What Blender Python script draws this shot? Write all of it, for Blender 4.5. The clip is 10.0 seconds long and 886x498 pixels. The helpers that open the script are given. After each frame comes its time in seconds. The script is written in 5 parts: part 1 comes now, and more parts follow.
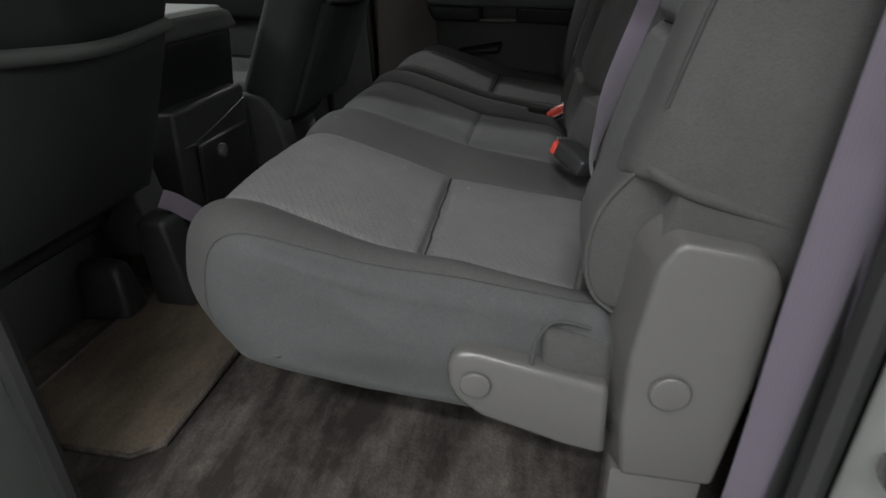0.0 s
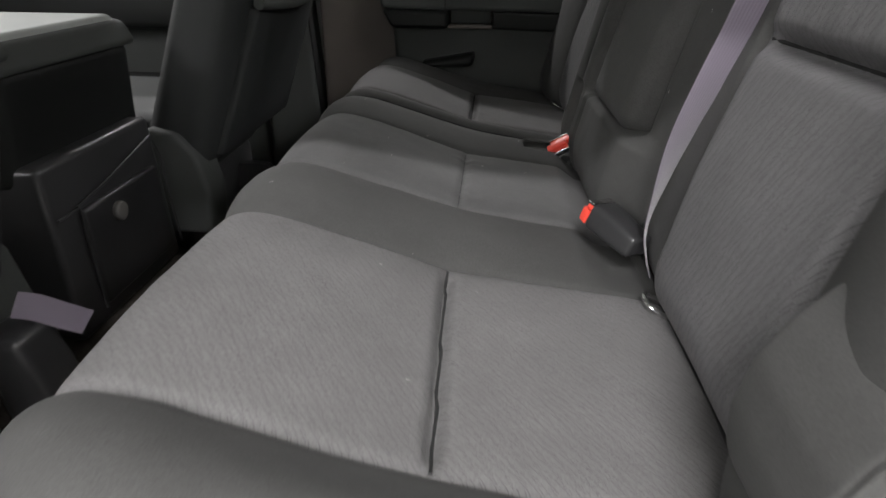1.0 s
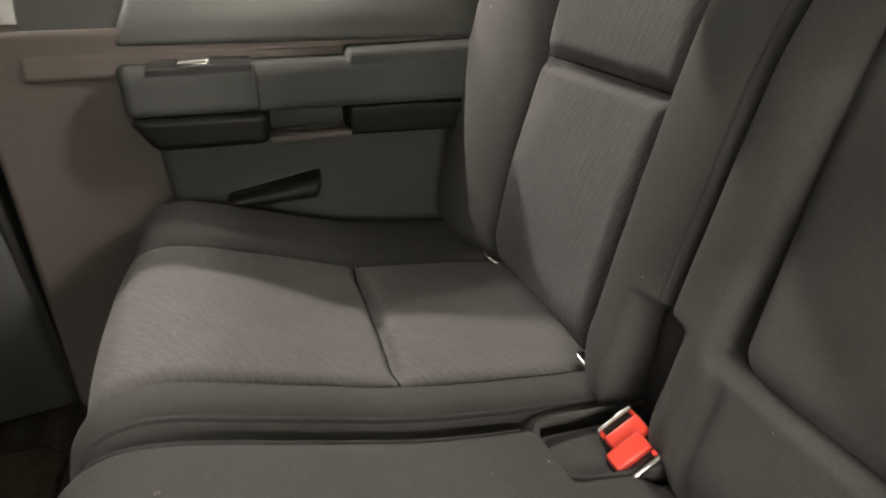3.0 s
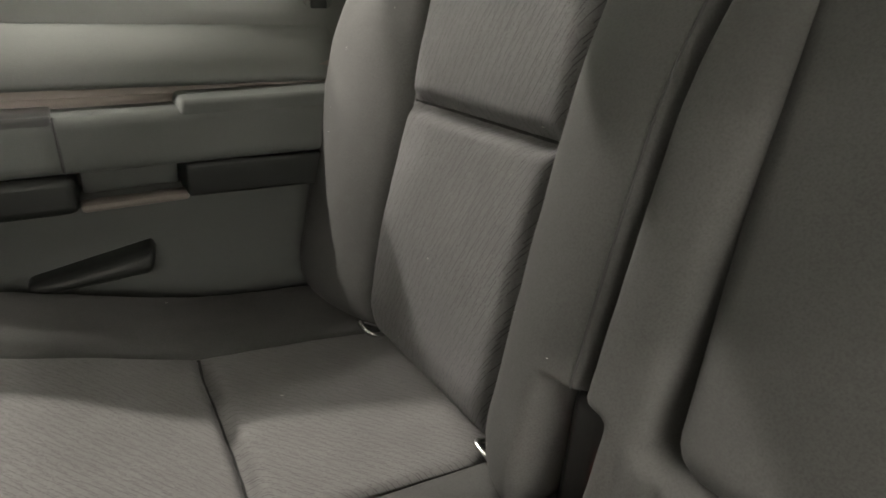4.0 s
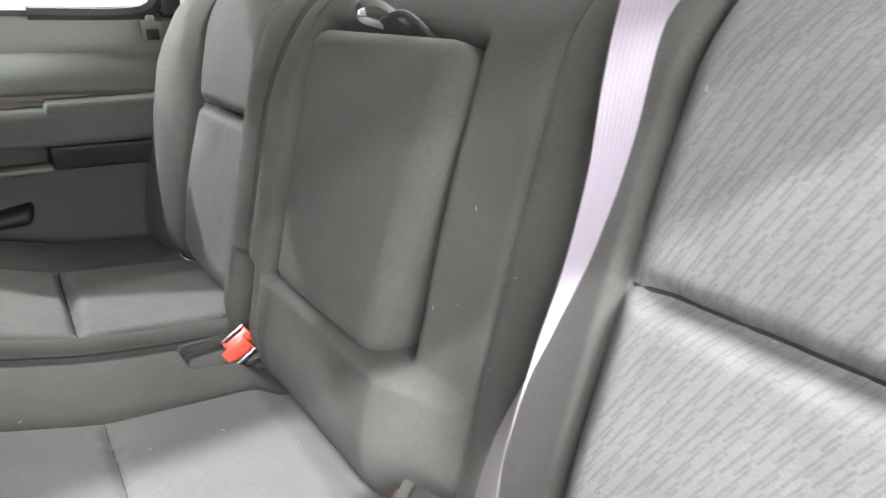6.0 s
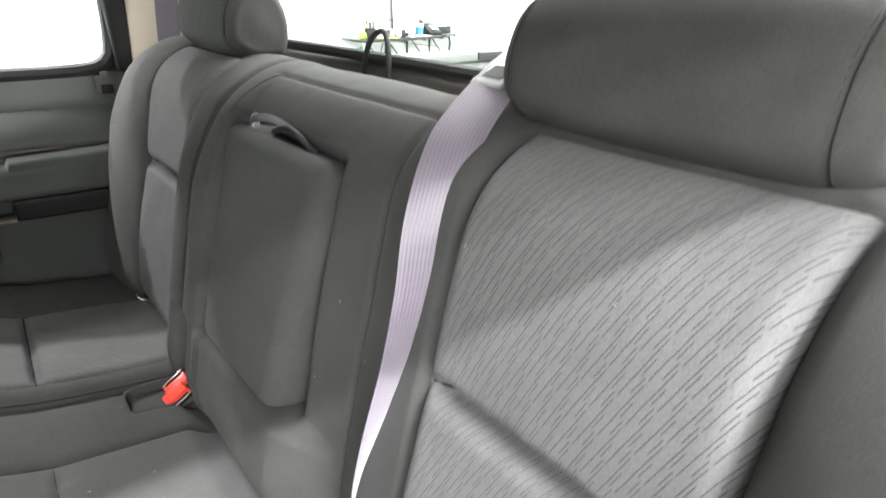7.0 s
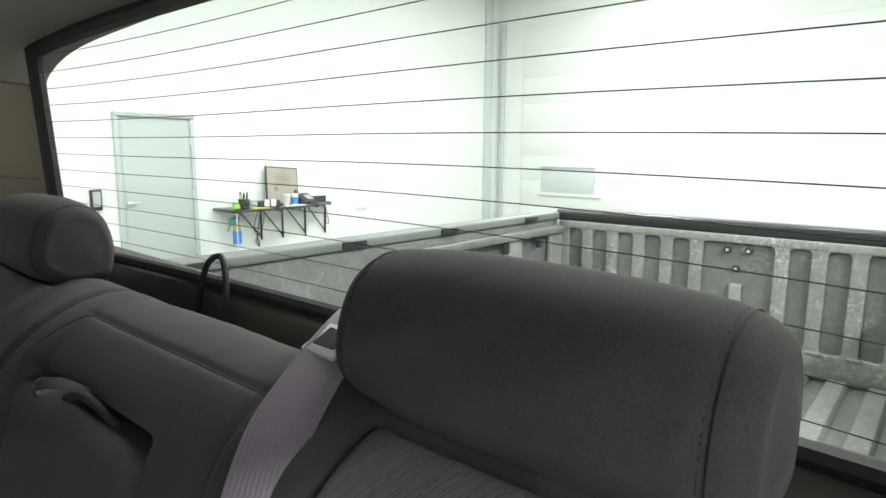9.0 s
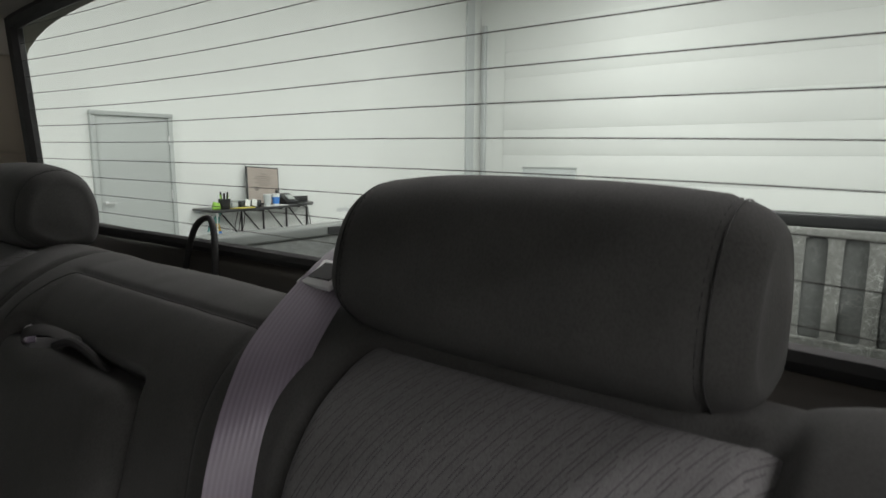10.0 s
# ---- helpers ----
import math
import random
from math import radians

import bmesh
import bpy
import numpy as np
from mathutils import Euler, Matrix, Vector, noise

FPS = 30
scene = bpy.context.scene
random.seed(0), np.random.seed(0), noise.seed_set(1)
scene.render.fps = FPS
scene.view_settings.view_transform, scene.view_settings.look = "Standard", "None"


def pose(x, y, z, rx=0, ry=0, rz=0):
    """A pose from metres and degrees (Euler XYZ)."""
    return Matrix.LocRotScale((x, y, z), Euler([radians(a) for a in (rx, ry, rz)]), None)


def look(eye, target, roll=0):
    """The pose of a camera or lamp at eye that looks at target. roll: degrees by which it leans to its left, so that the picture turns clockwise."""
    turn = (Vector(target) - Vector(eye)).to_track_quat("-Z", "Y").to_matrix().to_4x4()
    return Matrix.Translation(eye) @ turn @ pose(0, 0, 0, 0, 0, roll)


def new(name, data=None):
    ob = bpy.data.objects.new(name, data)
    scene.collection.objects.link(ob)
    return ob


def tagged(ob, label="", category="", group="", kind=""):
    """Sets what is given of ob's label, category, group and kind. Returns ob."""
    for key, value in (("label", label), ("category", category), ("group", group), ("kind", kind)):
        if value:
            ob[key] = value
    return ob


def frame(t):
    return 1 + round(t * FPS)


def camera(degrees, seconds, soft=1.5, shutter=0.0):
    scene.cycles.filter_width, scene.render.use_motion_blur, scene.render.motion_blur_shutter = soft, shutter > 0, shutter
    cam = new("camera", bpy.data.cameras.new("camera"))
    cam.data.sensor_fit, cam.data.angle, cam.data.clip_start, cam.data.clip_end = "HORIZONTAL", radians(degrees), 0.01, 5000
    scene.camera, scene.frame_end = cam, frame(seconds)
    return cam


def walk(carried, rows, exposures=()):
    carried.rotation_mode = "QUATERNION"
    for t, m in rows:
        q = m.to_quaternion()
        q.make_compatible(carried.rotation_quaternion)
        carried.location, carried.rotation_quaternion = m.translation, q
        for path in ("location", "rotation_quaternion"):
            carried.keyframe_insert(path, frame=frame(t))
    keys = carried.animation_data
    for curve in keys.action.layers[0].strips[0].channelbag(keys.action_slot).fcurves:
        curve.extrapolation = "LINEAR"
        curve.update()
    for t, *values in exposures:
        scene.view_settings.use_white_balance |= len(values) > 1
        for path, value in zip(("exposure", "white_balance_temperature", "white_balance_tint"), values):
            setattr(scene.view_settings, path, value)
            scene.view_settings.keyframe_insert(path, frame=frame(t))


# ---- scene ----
cam = camera(72.9, 10.0, shutter=0.3)
PATH = [
    (0, (0.042, -1.23, 0.728), (-0.257, 0.527, -0.179), 0.5),
    (0.5, (-0.038, -1.08, 0.714), (-0.269, 0.687, -0.194), 0.5),
    (1, (-0.062, -0.894, 0.713), (-0.201, 0.881, -0.2), 0.5),
    (1.5, (-0.107, -0.74, 0.719), (-0.115, 1.039, -0.196), 1.0),
    (2, (-0.185, -0.519, 0.728), (0.014, 1.252, -0.181), 0.7),
    (2.2, (-0.199, -0.417, 0.74), (0.066, 1.338, -0.181), -0.4),
    (3.3, (-0.203, -0.053, 0.764), (0.468, 1.607, -0.127), 1.0),
    (3.5, (-0.186, -0.028, 0.754), (0.567, 1.621, -0.092), 1.1),
    (4, (-0.158, -0.025, 0.751), (0.788, 1.547, -0.044), 1.3),
    (4.5, (-0.157, -0.079, 0.755), (0.885, 1.444, -0.018), 1.5),
    (5, (-0.144, -0.211, 0.786), (0.925, 1.298, 0.024), 1.2),
    (5.5, (-0.133, -0.374, 0.797), (0.949, 1.127, 0.039), 1.1),
    (5.7, (-0.129, -0.437, 0.799), (0.963, 1.059, 0.044), 1.3),
    (6.8, (-0.07, -0.623, 0.894), (1.02, 0.848, 0.087), 0.5),
    (7, (-0.055, -0.639, 0.943), (1.038, 0.827, 0.133), 0.4),
    (7.5, (-0.015, -0.643, 1.011), (1.143, 0.868, 0.4), 0.4),
    (8, (0.02, -0.614, 1.022), (1.321, 0.85, 0.616), 0.4),
    (8.5, (0.036, -0.595, 1.015), (1.445, 0.787, 0.689), -0.1),
    (9, (0.038, -0.588, 1.014), (1.508, 0.731, 0.7), 0.4),
    (9.5, (0.045, -0.579, 1.005), (1.542, 0.71, 0.696), 0.2),
    (10, (0.022, -0.589, 0.96), (1.533, 0.686, 0.656), 0.3),
]
walk(cam, [(t, look(eye, target, roll)) for t, eye, target, roll in PATH], exposures=[(0, -0.77, 6150, 9), (0.3, 0.45, 6220, 10), (0.5, 0.33, 6250, 11), (1, 0.11, 6300, 13), (1.5, 0.51, 6400, 16), (2, 0.99, 6800, 20), (3.5, 1.66, 7200, 12), (4, 1.78, 7000, 11), (4.5, 1.99, 6700, 12), (5, 2.25, 6450, 11), (5.5, 2.6, 6350, 11), (7, 1.79, 6250, 10), (7.5, 1.44, 6250, 8), (8, 1.12, 6250, 7), (8.5, 0.64, 6250, 7), (9, 0.06, 6300, 7), (9.5, -0.51, 6450, 12), (10, -0.93, 6400, 14)])

# ---- light ----
world = bpy.data.worlds.new("world")
scene.world = world
world.use_nodes = True
world.node_tree.nodes["Background"].inputs[0].default_value = (0.9, 0.95, 1.0, 1)
world.node_tree.nodes["Background"].inputs[1].default_value = 0.05

GROUND = -0.62      # shop floor
FLOOR = 0.08        # carpet of the cab
CEIL = 4.6


def strip_light(x, y, power):
    """A long tube under the shop ceiling, running along the truck."""
    lamp = bpy.data.lights.new("ceiling_tube_light", "AREA")
    lamp.shape, lamp.size, lamp.size_y, lamp.energy = "RECTANGLE", 2.4, 0.18, power
    lamp.color = (1.0, 0.98, 0.94)
    ob = new("ceiling_tube_light", lamp)
    ob.matrix_world = pose(x, y, CEIL - 0.12)
    tagged(ob, "white fluorescent strip light under the shop ceiling", "lamp", "ceiling lights")


for lx, ly, power in ((-5.5, -5.6, 200), (-5.5, -7.2, 200), (-5.5, -9.0, 220), (-5.5, 2.7, 540), (-0.2, -4.65, 580), (5.6, -3.0, 430), (5.8, 2.7, 190), (8.2, 4.0, 205), (-1.2, 5.0, 230), (-1.2, -6.8, 230), (3.2, 2.7, 140), (-3.2, -8.8, 120), (2.2, 0.0, 95), (0.8, -3.0, 95)):
    strip_light(lx, ly, power)


# ---- helpers of this scene ----
def link_tree(mat):
    mat.use_nodes = True
    return mat.node_tree.nodes, mat.node_tree.links, mat.node_tree.nodes["Principled BSDF"]


def mix_color(nodes, links, fac, a, b):
    m = nodes.new("ShaderNodeMix")
    m.data_type = "RGBA"
    links.new(fac, m.inputs[0])
    for slot, v in ((6, a), (7, b)):
        if isinstance(v, tuple):
            m.inputs[slot].default_value = (*v, 1)
        else:
            links.new(v, m.inputs[slot])
    return m.outputs[2]


def noise_out(nodes, links, scale, detail=4.0, coords=None, rough=0.6):
    n = nodes.new("ShaderNodeTexNoise")
    n.inputs["Scale"].default_value, n.inputs["Detail"].default_value, n.inputs["Roughness"].default_value = scale, detail, rough
    if coords is not None:
        links.new(coords, n.inputs["Vector"])
    return n.outputs["Fac"]


def ramp(nodes, links, src, lo, hi):
    m = nodes.new("ShaderNodeMapRange")
    m.inputs[1].default_value, m.inputs[2].default_value = lo, hi
    links.new(src, m.inputs[0])
    return m.outputs[0]


def math_node(nodes, links, op, a, b=None):
    m = nodes.new("ShaderNodeMath")
    m.operation = op
    for slot, v in enumerate((a, b)):
        if v is None:
            continue
        if isinstance(v, (int, float)):
            m.inputs[slot].default_value = v
        else:
            links.new(v, m.inputs[slot])
    return m.outputs[0]


def bump(nodes, links, bsdf, height, strength, distance):
    b = nodes.new("ShaderNodeBump")
    b.inputs["Strength"].default_value, b.inputs["Distance"].default_value = strength, distance
    links.new(height, b.inputs["Height"])
    links.new(b.outputs[0], bsdf.inputs["Normal"])


def surface(name, color, rough=0.6, metal=0.0, vary=0.25, big=3.0, fine=250.0, relief=0.0, relief_scale=None, second=None, spec=0.5, sheen=0.0, patch=(0.3, 0.7)):
    """Plain stuff with two scales of variation and a fine relief."""
    mat = bpy.data.materials.new(name)
    nodes, links, bsdf = link_tree(mat)
    coords = nodes.new("ShaderNodeTexCoord").outputs["Object"]
    a = noise_out(nodes, links, big, 5, coords)
    b = noise_out(nodes, links, fine, 2, coords)
    dark = tuple(c * (1 - vary) for c in color)
    lite = second or tuple(min(1, c * (1 + vary)) for c in color)
    col = mix_color(nodes, links, ramp(nodes, links, a, *patch), dark, lite)
    col = mix_color(nodes, links, math_node(nodes, links, "MULTIPLY", ramp(nodes, links, b, 0.35, 0.75), 0.3 * min(1, vary * 3)), col, tuple(c * 0.6 for c in color))
    links.new(col, bsdf.inputs["Base Color"])
    r = nodes.new("ShaderNodeMapRange")
    r.inputs[3].default_value, r.inputs[4].default_value = max(0.02, rough - 0.08), min(1, rough + 0.08)
    links.new(a, r.inputs[0])
    links.new(r.outputs[0], bsdf.inputs["Roughness"])
    bsdf.inputs["Metallic"].default_value = metal
    bsdf.inputs["Specular IOR Level"].default_value = spec
    if sheen:
        bsdf.inputs["Sheen Weight"].default_value, bsdf.inputs["Sheen Roughness"].default_value = sheen, 0.5
    if relief:
        h = noise_out(nodes, links, relief_scale or fine, 3, coords)
        bump(nodes, links, bsdf, h, 0.6, relief)
    return mat


def uv_vector(nodes, links, rot=0.0, sx=1.0, sy=1.0):
    uv = nodes.new("ShaderNodeTexCoord").outputs["UV"]
    m = nodes.new("ShaderNodeMapping")
    m.inputs["Rotation"].default_value = (0, 0, radians(rot))
    links.new(uv, m.inputs["Vector"])
    m2 = nodes.new("ShaderNodeMapping")
    m2.inputs["Scale"].default_value = (sx, sy, 1)
    links.new(m.outputs[0], m2.inputs["Vector"])
    return m2.outputs[0]


def cloth(name, color, patterned=False, turn=67.0, size=1.0):
    """Woven seat cloth; the seat's middle panels carry a slanted dashed weave."""
    mat = bpy.data.materials.new(name)
    nodes, links, bsdf = link_tree(mat)
    coords = nodes.new("ShaderNodeTexCoord").outputs["Object"]
    big = noise_out(nodes, links, 5.0, 4, coords)
    lint = noise_out(nodes, links, 90.0, 3, coords)
    thread = noise_out(nodes, links, 620.0, 2, coords)
    col = mix_color(nodes, links, ramp(nodes, links, big, 0.3, 0.7), tuple(c * 0.88 for c in color), tuple(c * 1.12 for c in color))
    nap = noise_out(nodes, links, 26.0, 4, coords)
    col = mix_color(nodes, links, math_node(nodes, links, "MULTIPLY", ramp(nodes, links, nap, 0.35, 0.7), 0.22), col, tuple(c * 0.6 for c in color))
    col = mix_color(nodes, links, math_node(nodes, links, "MULTIPLY", ramp(nodes, links, lint, 0.5, 0.8), 0.16), col, tuple(c * 1.5 for c in color))
    col = mix_color(nodes, links, math_node(nodes, links, "MULTIPLY", ramp(nodes, links, thread, 0.4, 0.7), 0.5), col, tuple(c * 0.55 for c in color))
    height = thread
    if patterned:
        turned = nodes.new("ShaderNodeSeparateXYZ")
        links.new(uv_vector(nodes, links, turn), turned.inputs[0])
        wobble = math_node(nodes, links, "MULTIPLY", noise_out(nodes, links, 60.0, 1, coords), 0.0008)
        rows = math_node(nodes, links, "DIVIDE", math_node(nodes, links, "ADD", turned.outputs[1], wobble), 0.0025 * size)
        row = math_node(nodes, links, "FLOOR", rows)
        off = math_node(nodes, links, "ABSOLUTE", math_node(nodes, links, "SUBTRACT", math_node(nodes, links, "FRACT", rows), 0.5))
        line = math_node(nodes, links, "SUBTRACT", 1.0, ramp(nodes, links, off, 0.055, 0.13))
        trio = math_node(nodes, links, "FLOOR", math_node(nodes, links, "DIVIDE", row, 3.0))
        which = math_node(nodes, links, "SUBTRACT", row, math_node(nodes, links, "MULTIPLY", trio, 3.0))
        along = math_node(nodes, links, "FRACT", math_node(nodes, links, "ADD", math_node(nodes, links, "DIVIDE", turned.outputs[0], 0.052 * size), math_node(nodes, links, "MULTIPLY", trio, 0.58)))
        long_one = math_node(nodes, links, "LESS_THAN", which, 0.5)
        third = math_node(nodes, links, "GREATER_THAN", which, 1.5)
        # long dashes with a short break, flanked by short ones that end or start at the break
        in_long = math_node(nodes, links, "GREATER_THAN", along, 0.07)
        in_a = math_node(nodes, links, "GREATER_THAN", along, 0.74)
        in_b = math_node(nodes, links, "LESS_THAN", along, 0.27)
        short = math_node(nodes, links, "ADD", math_node(nodes, links, "MULTIPLY", third, in_a), math_node(nodes, links, "MULTIPLY", math_node(nodes, links, "SUBTRACT", 1.0, third), in_b))
        on = math_node(nodes, links, "ADD", math_node(nodes, links, "MULTIPLY", long_one, in_long), math_node(nodes, links, "MULTIPLY", math_node(nodes, links, "SUBTRACT", 1.0, long_one), short))
        dash = math_node(nodes, links, "MULTIPLY", line, on)
        col = mix_color(nodes, links, math_node(nodes, links, "MULTIPLY", dash, 0.9), col, tuple(c * 0.3 for c in color))
        height = math_node(nodes, links, "SUBTRACT", math_node(nodes, links, "MULTIPLY", thread, 0.25), dash)
    links.new(col, bsdf.inputs["Base Color"])
    bsdf.inputs["Roughness"].default_value = 0.9
    bsdf.inputs["Specular IOR Level"].default_value = 0.25
    bsdf.inputs["Sheen Weight"].default_value, bsdf.inputs["Sheen Roughness"].default_value = 0.03, 0.5
    bump(nodes, links, bsdf, height, 0.5 if patterned else 0.22, 0.0012 if patterned else 0.0006)
    return mat


def pile(name, dark, lite, level):
    """Cut pile carpet: tufts, brushed streaks and worn pale patches."""
    mat = bpy.data.materials.new(name)
    nodes, links, bsdf = link_tree(mat)
    coords = nodes.new("ShaderNodeTexCoord").outputs["Object"]
    streak = nodes.new("ShaderNodeMapping")
    streak.inputs["Scale"].default_value = (3.2, 1.0, 1.0)
    links.new(coords, streak.inputs["Vector"])
    patch = noise_out(nodes, links, 6.0, 4, streak.outputs[0], 0.55)
    tuft = noise_out(nodes, links, 260.0, 2, coords)
    clump = noise_out(nodes, links, 45.0, 4, coords)
    mixed = math_node(nodes, links, "ADD", patch, math_node(nodes, links, "MULTIPLY", math_node(nodes, links, "SUBTRACT", clump, 0.5), 0.25))
    col = mix_color(nodes, links, ramp(nodes, links, mixed, level - 0.12, level + 0.25), dark, lite)
    col = mix_color(nodes, links, math_node(nodes, links, "MULTIPLY", ramp(nodes, links, tuft, 0.35, 0.65), 0.35), col, tuple(c * 0.5 for c in dark))
    links.new(col, bsdf.inputs["Base Color"])
    bsdf.inputs["Roughness"].default_value = 1.0
    bsdf.inputs["Specular IOR Level"].default_value = 0.1
    bump(nodes, links, bsdf, math_node(nodes, links, "ADD", tuft, clump), 0.6, 0.002)
    return mat


def webbing(name, color):
    """Seat belt webbing: ribs along the belt, fine cross threads."""
    mat = bpy.data.materials.new(name)
    nodes, links, bsdf = link_tree(mat)
    vec = uv_vector(nodes, links)
    rib = nodes.new("ShaderNodeTexWave")
    rib.bands_direction = "X"
    rib.inputs["Scale"].default_value = 92.0
    links.new(vec, rib.inputs["Vector"])
    weft = nodes.new("ShaderNodeTexWave")
    weft.bands_direction = "Y"
    weft.inputs["Scale"].default_value, weft.inputs["Distortion"].default_value = 190.0, 2.0
    links.new(vec, weft.inputs["Vector"])
    both = math_node(nodes, links, "ADD", rib.outputs["Fac"], math_node(nodes, links, "MULTIPLY", weft.outputs["Fac"], 0.12))
    big = noise_out(nodes, links, 9.0, 3)
    col = mix_color(nodes, links, ramp(nodes, links, both, 0.2, 1.3), tuple(c * 0.8 for c in color), color)
    col = mix_color(nodes, links, math_node(nodes, links, "MULTIPLY", big, 0.25), col, tuple(c * 0.6 for c in color))
    links.new(col, bsdf.inputs["Base Color"])
    bsdf.inputs["Roughness"].default_value = 0.42
    bsdf.inputs["Sheen Weight"].default_value = 0.3
    bump(nodes, links, bsdf, both, 0.3, 0.0005)
    return mat


def scratched(name, color, bare, rough, amount):
    """Worn sheet metal: dull paint, rubbed patches and thin wandering scratches."""
    mat = bpy.data.materials.new(name)
    nodes, links, bsdf = link_tree(mat)
    coords = nodes.new("ShaderNodeTexCoord").outputs["Object"]
    big = noise_out(nodes, links, 7.0, 5, coords)
    fine = noise_out(nodes, links, 60.0, 3, coords)
    col = mix_color(nodes, links, ramp(nodes, links, big, 0.3, 0.7), tuple(c * 0.8 for c in color), tuple(c * 1.2 for c in color))
    col = mix_color(nodes, links, math_node(nodes, links, "MULTIPLY", ramp(nodes, links, fine, 0.5, 0.75), 0.35 * amount), col, bare)
    marks = None
    for scale, thin in ((9.0, 0.006), (17.0, 0.008), (31.0, 0.012)):
        off = math_node(nodes, links, "ABSOLUTE", math_node(nodes, links, "SUBTRACT", noise_out(nodes, links, scale, 1, coords), 0.5))
        one = math_node(nodes, links, "SUBTRACT", 1.0, ramp(nodes, links, off, 0.0, thin))
        marks = one if marks is None else math_node(nodes, links, "MAXIMUM", marks, one)
    where = ramp(nodes, links, noise_out(nodes, links, 5.0, 3, coords), 0.45, 0.62)
    scratch = math_node(nodes, links, "MULTIPLY", math_node(nodes, links, "MULTIPLY", marks, where), amount)
    col = mix_color(nodes, links, scratch, col, bare)
    links.new(col, bsdf.inputs["Base Color"])
    bsdf.inputs["Roughness"].default_value, bsdf.inputs["Metallic"].default_value = rough, 0.15
    bump(nodes, links, bsdf, math_node(nodes, links, "SUBTRACT", fine, scratch), 0.4, 0.0008)
    return mat


def glass(name, tint=(0.93, 0.97, 0.95)):
    mat = bpy.data.materials.new(name)
    nodes, links, bsdf = link_tree(mat)
    nodes.remove(bsdf)
    clear = nodes.new("ShaderNodeBsdfTransparent")
    clear.inputs[0].default_value = (*tint, 1)
    shine = nodes.new("ShaderNodeBsdfGlossy")
    shine.inputs["Roughness"].default_value = 0.03
    facing = nodes.new("ShaderNodeLayerWeight")
    facing.inputs[0].default_value = 0.5
    edge = math_node(nodes, links, "POWER", facing.outputs["Facing"], 5.0)
    edge = math_node(nodes, links, "ADD", 0.02, math_node(nodes, links, "MULTIPLY", edge, 0.5))
    smear = noise_out(nodes, links, 6.0, 4)
    mixer = nodes.new("ShaderNodeMixShader")
    links.new(math_node(nodes, links, "MULTIPLY", edge, math_node(nodes, links, "ADD", 0.6, math_node(nodes, links, "MULTIPLY", smear, 0.4))), mixer.inputs[0])
    links.new(clear.outputs[0], mixer.inputs[1])
    links.new(shine.outputs[0], mixer.inputs[2])
    links.new(mixer.outputs[0], nodes["Material Output"].inputs[0])
    return mat


# ---- materials ----
CLOTH = cloth("charcoal_seat_cloth", (0.062, 0.062, 0.060))
WEAVE = cloth("grey_dashed_weave", (0.140, 0.137, 0.140), True)
WEAVE_SEAT = cloth("grey_dashed_seat_weave", (0.146, 0.142, 0.142), True, -48.0, 0.7)
SIDECLOTH = cloth("grey_side_cloth", (0.068, 0.069, 0.070))
WEAVE_PLAIN = cloth("grey_middle_weave", (0.086, 0.085, 0.085))
PIPING = surface("charcoal_piping", (0.028, 0.028, 0.028), 0.8, vary=0.1)
SEAM = surface("black_seam_thread", (0.012, 0.012, 0.012), 0.9, vary=0.1)
PLASTIC = surface("grey_moulded_plastic", (0.088, 0.085, 0.082), 0.24, vary=0.06, relief=0.0003, relief_scale=900)
BLACKP = surface("black_moulded_plastic", (0.018, 0.018, 0.019), 0.4, vary=0.15, relief=0.0002, relief_scale=800)
SATIN = surface("satin_black_plastic", (0.03, 0.03, 0.031), 0.3, vary=0.1)
DOORP = surface("charcoal_door_plastic", (0.062, 0.066, 0.063), 0.68, spec=0.25, vary=0.1, relief=0.0004, relief_scale=600)
DOORB = surface("taupe_door_plastic", (0.13, 0.113, 0.103), 0.62, spec=0.3, vary=0.1, relief=0.0004, relief_scale=600)
DOORU = surface("grey_upper_door_plastic", (0.10, 0.104, 0.10), 0.65, vary=0.1, relief=0.0004, relief_scale=600, spec=0.3)
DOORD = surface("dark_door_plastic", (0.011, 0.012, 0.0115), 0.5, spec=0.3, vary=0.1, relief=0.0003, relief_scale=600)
PILLAR = surface("beige_pillar_plastic", (0.36, 0.31, 0.25), 0.6, vary=0.06, relief=0.0003, relief_scale=500)
HEADLINER = surface("grey_headliner_felt", (0.30, 0.29, 0.26), 0.95, vary=0.08, relief=0.0006, relief_scale=900)
CARPET = pile("dark_brown_carpet", (0.030, 0.026, 0.023), (0.125, 0.112, 0.100), 0.50)
MATCLOTH = pile("tan_brown_floor_mat", (0.062, 0.051, 0.039), (0.115, 0.094, 0.070), 0.40)
BELT = webbing("grey_lilac_webbing", (0.212, 0.182, 0.230))
# the same webbing at half value: shade put into the colour
BELT_SHADED = webbing("shaded_lilac_webbing", (0.105, 0.088, 0.118))
TABCLOTH = surface("dark_loop_cloth", (0.03, 0.03, 0.03), 0.85, vary=0.15, relief=0.0004)
LINT = surface("pale_lint", (0.4, 0.39, 0.37), 0.9, vary=0.1)
CHROME = surface("bright_steel", (0.75, 0.75, 0.74), 0.25, 1.0, vary=0.05)
STEEL = surface("brushed_belt_steel", (0.66, 0.66, 0.66), 0.4, 0.55, vary=0.1)
RED = surface("red_button_plastic", (0.75, 0.07, 0.045), 0.35, vary=0.05)
RUBBER = surface("black_rubber", (0.015, 0.015, 0.015), 0.6, vary=0.2)
TRIMB = surface("brown_grey_trim", (0.062, 0.057, 0.050), 0.6, vary=0.1, relief=0.0003, relief_scale=600, spec=0.3)
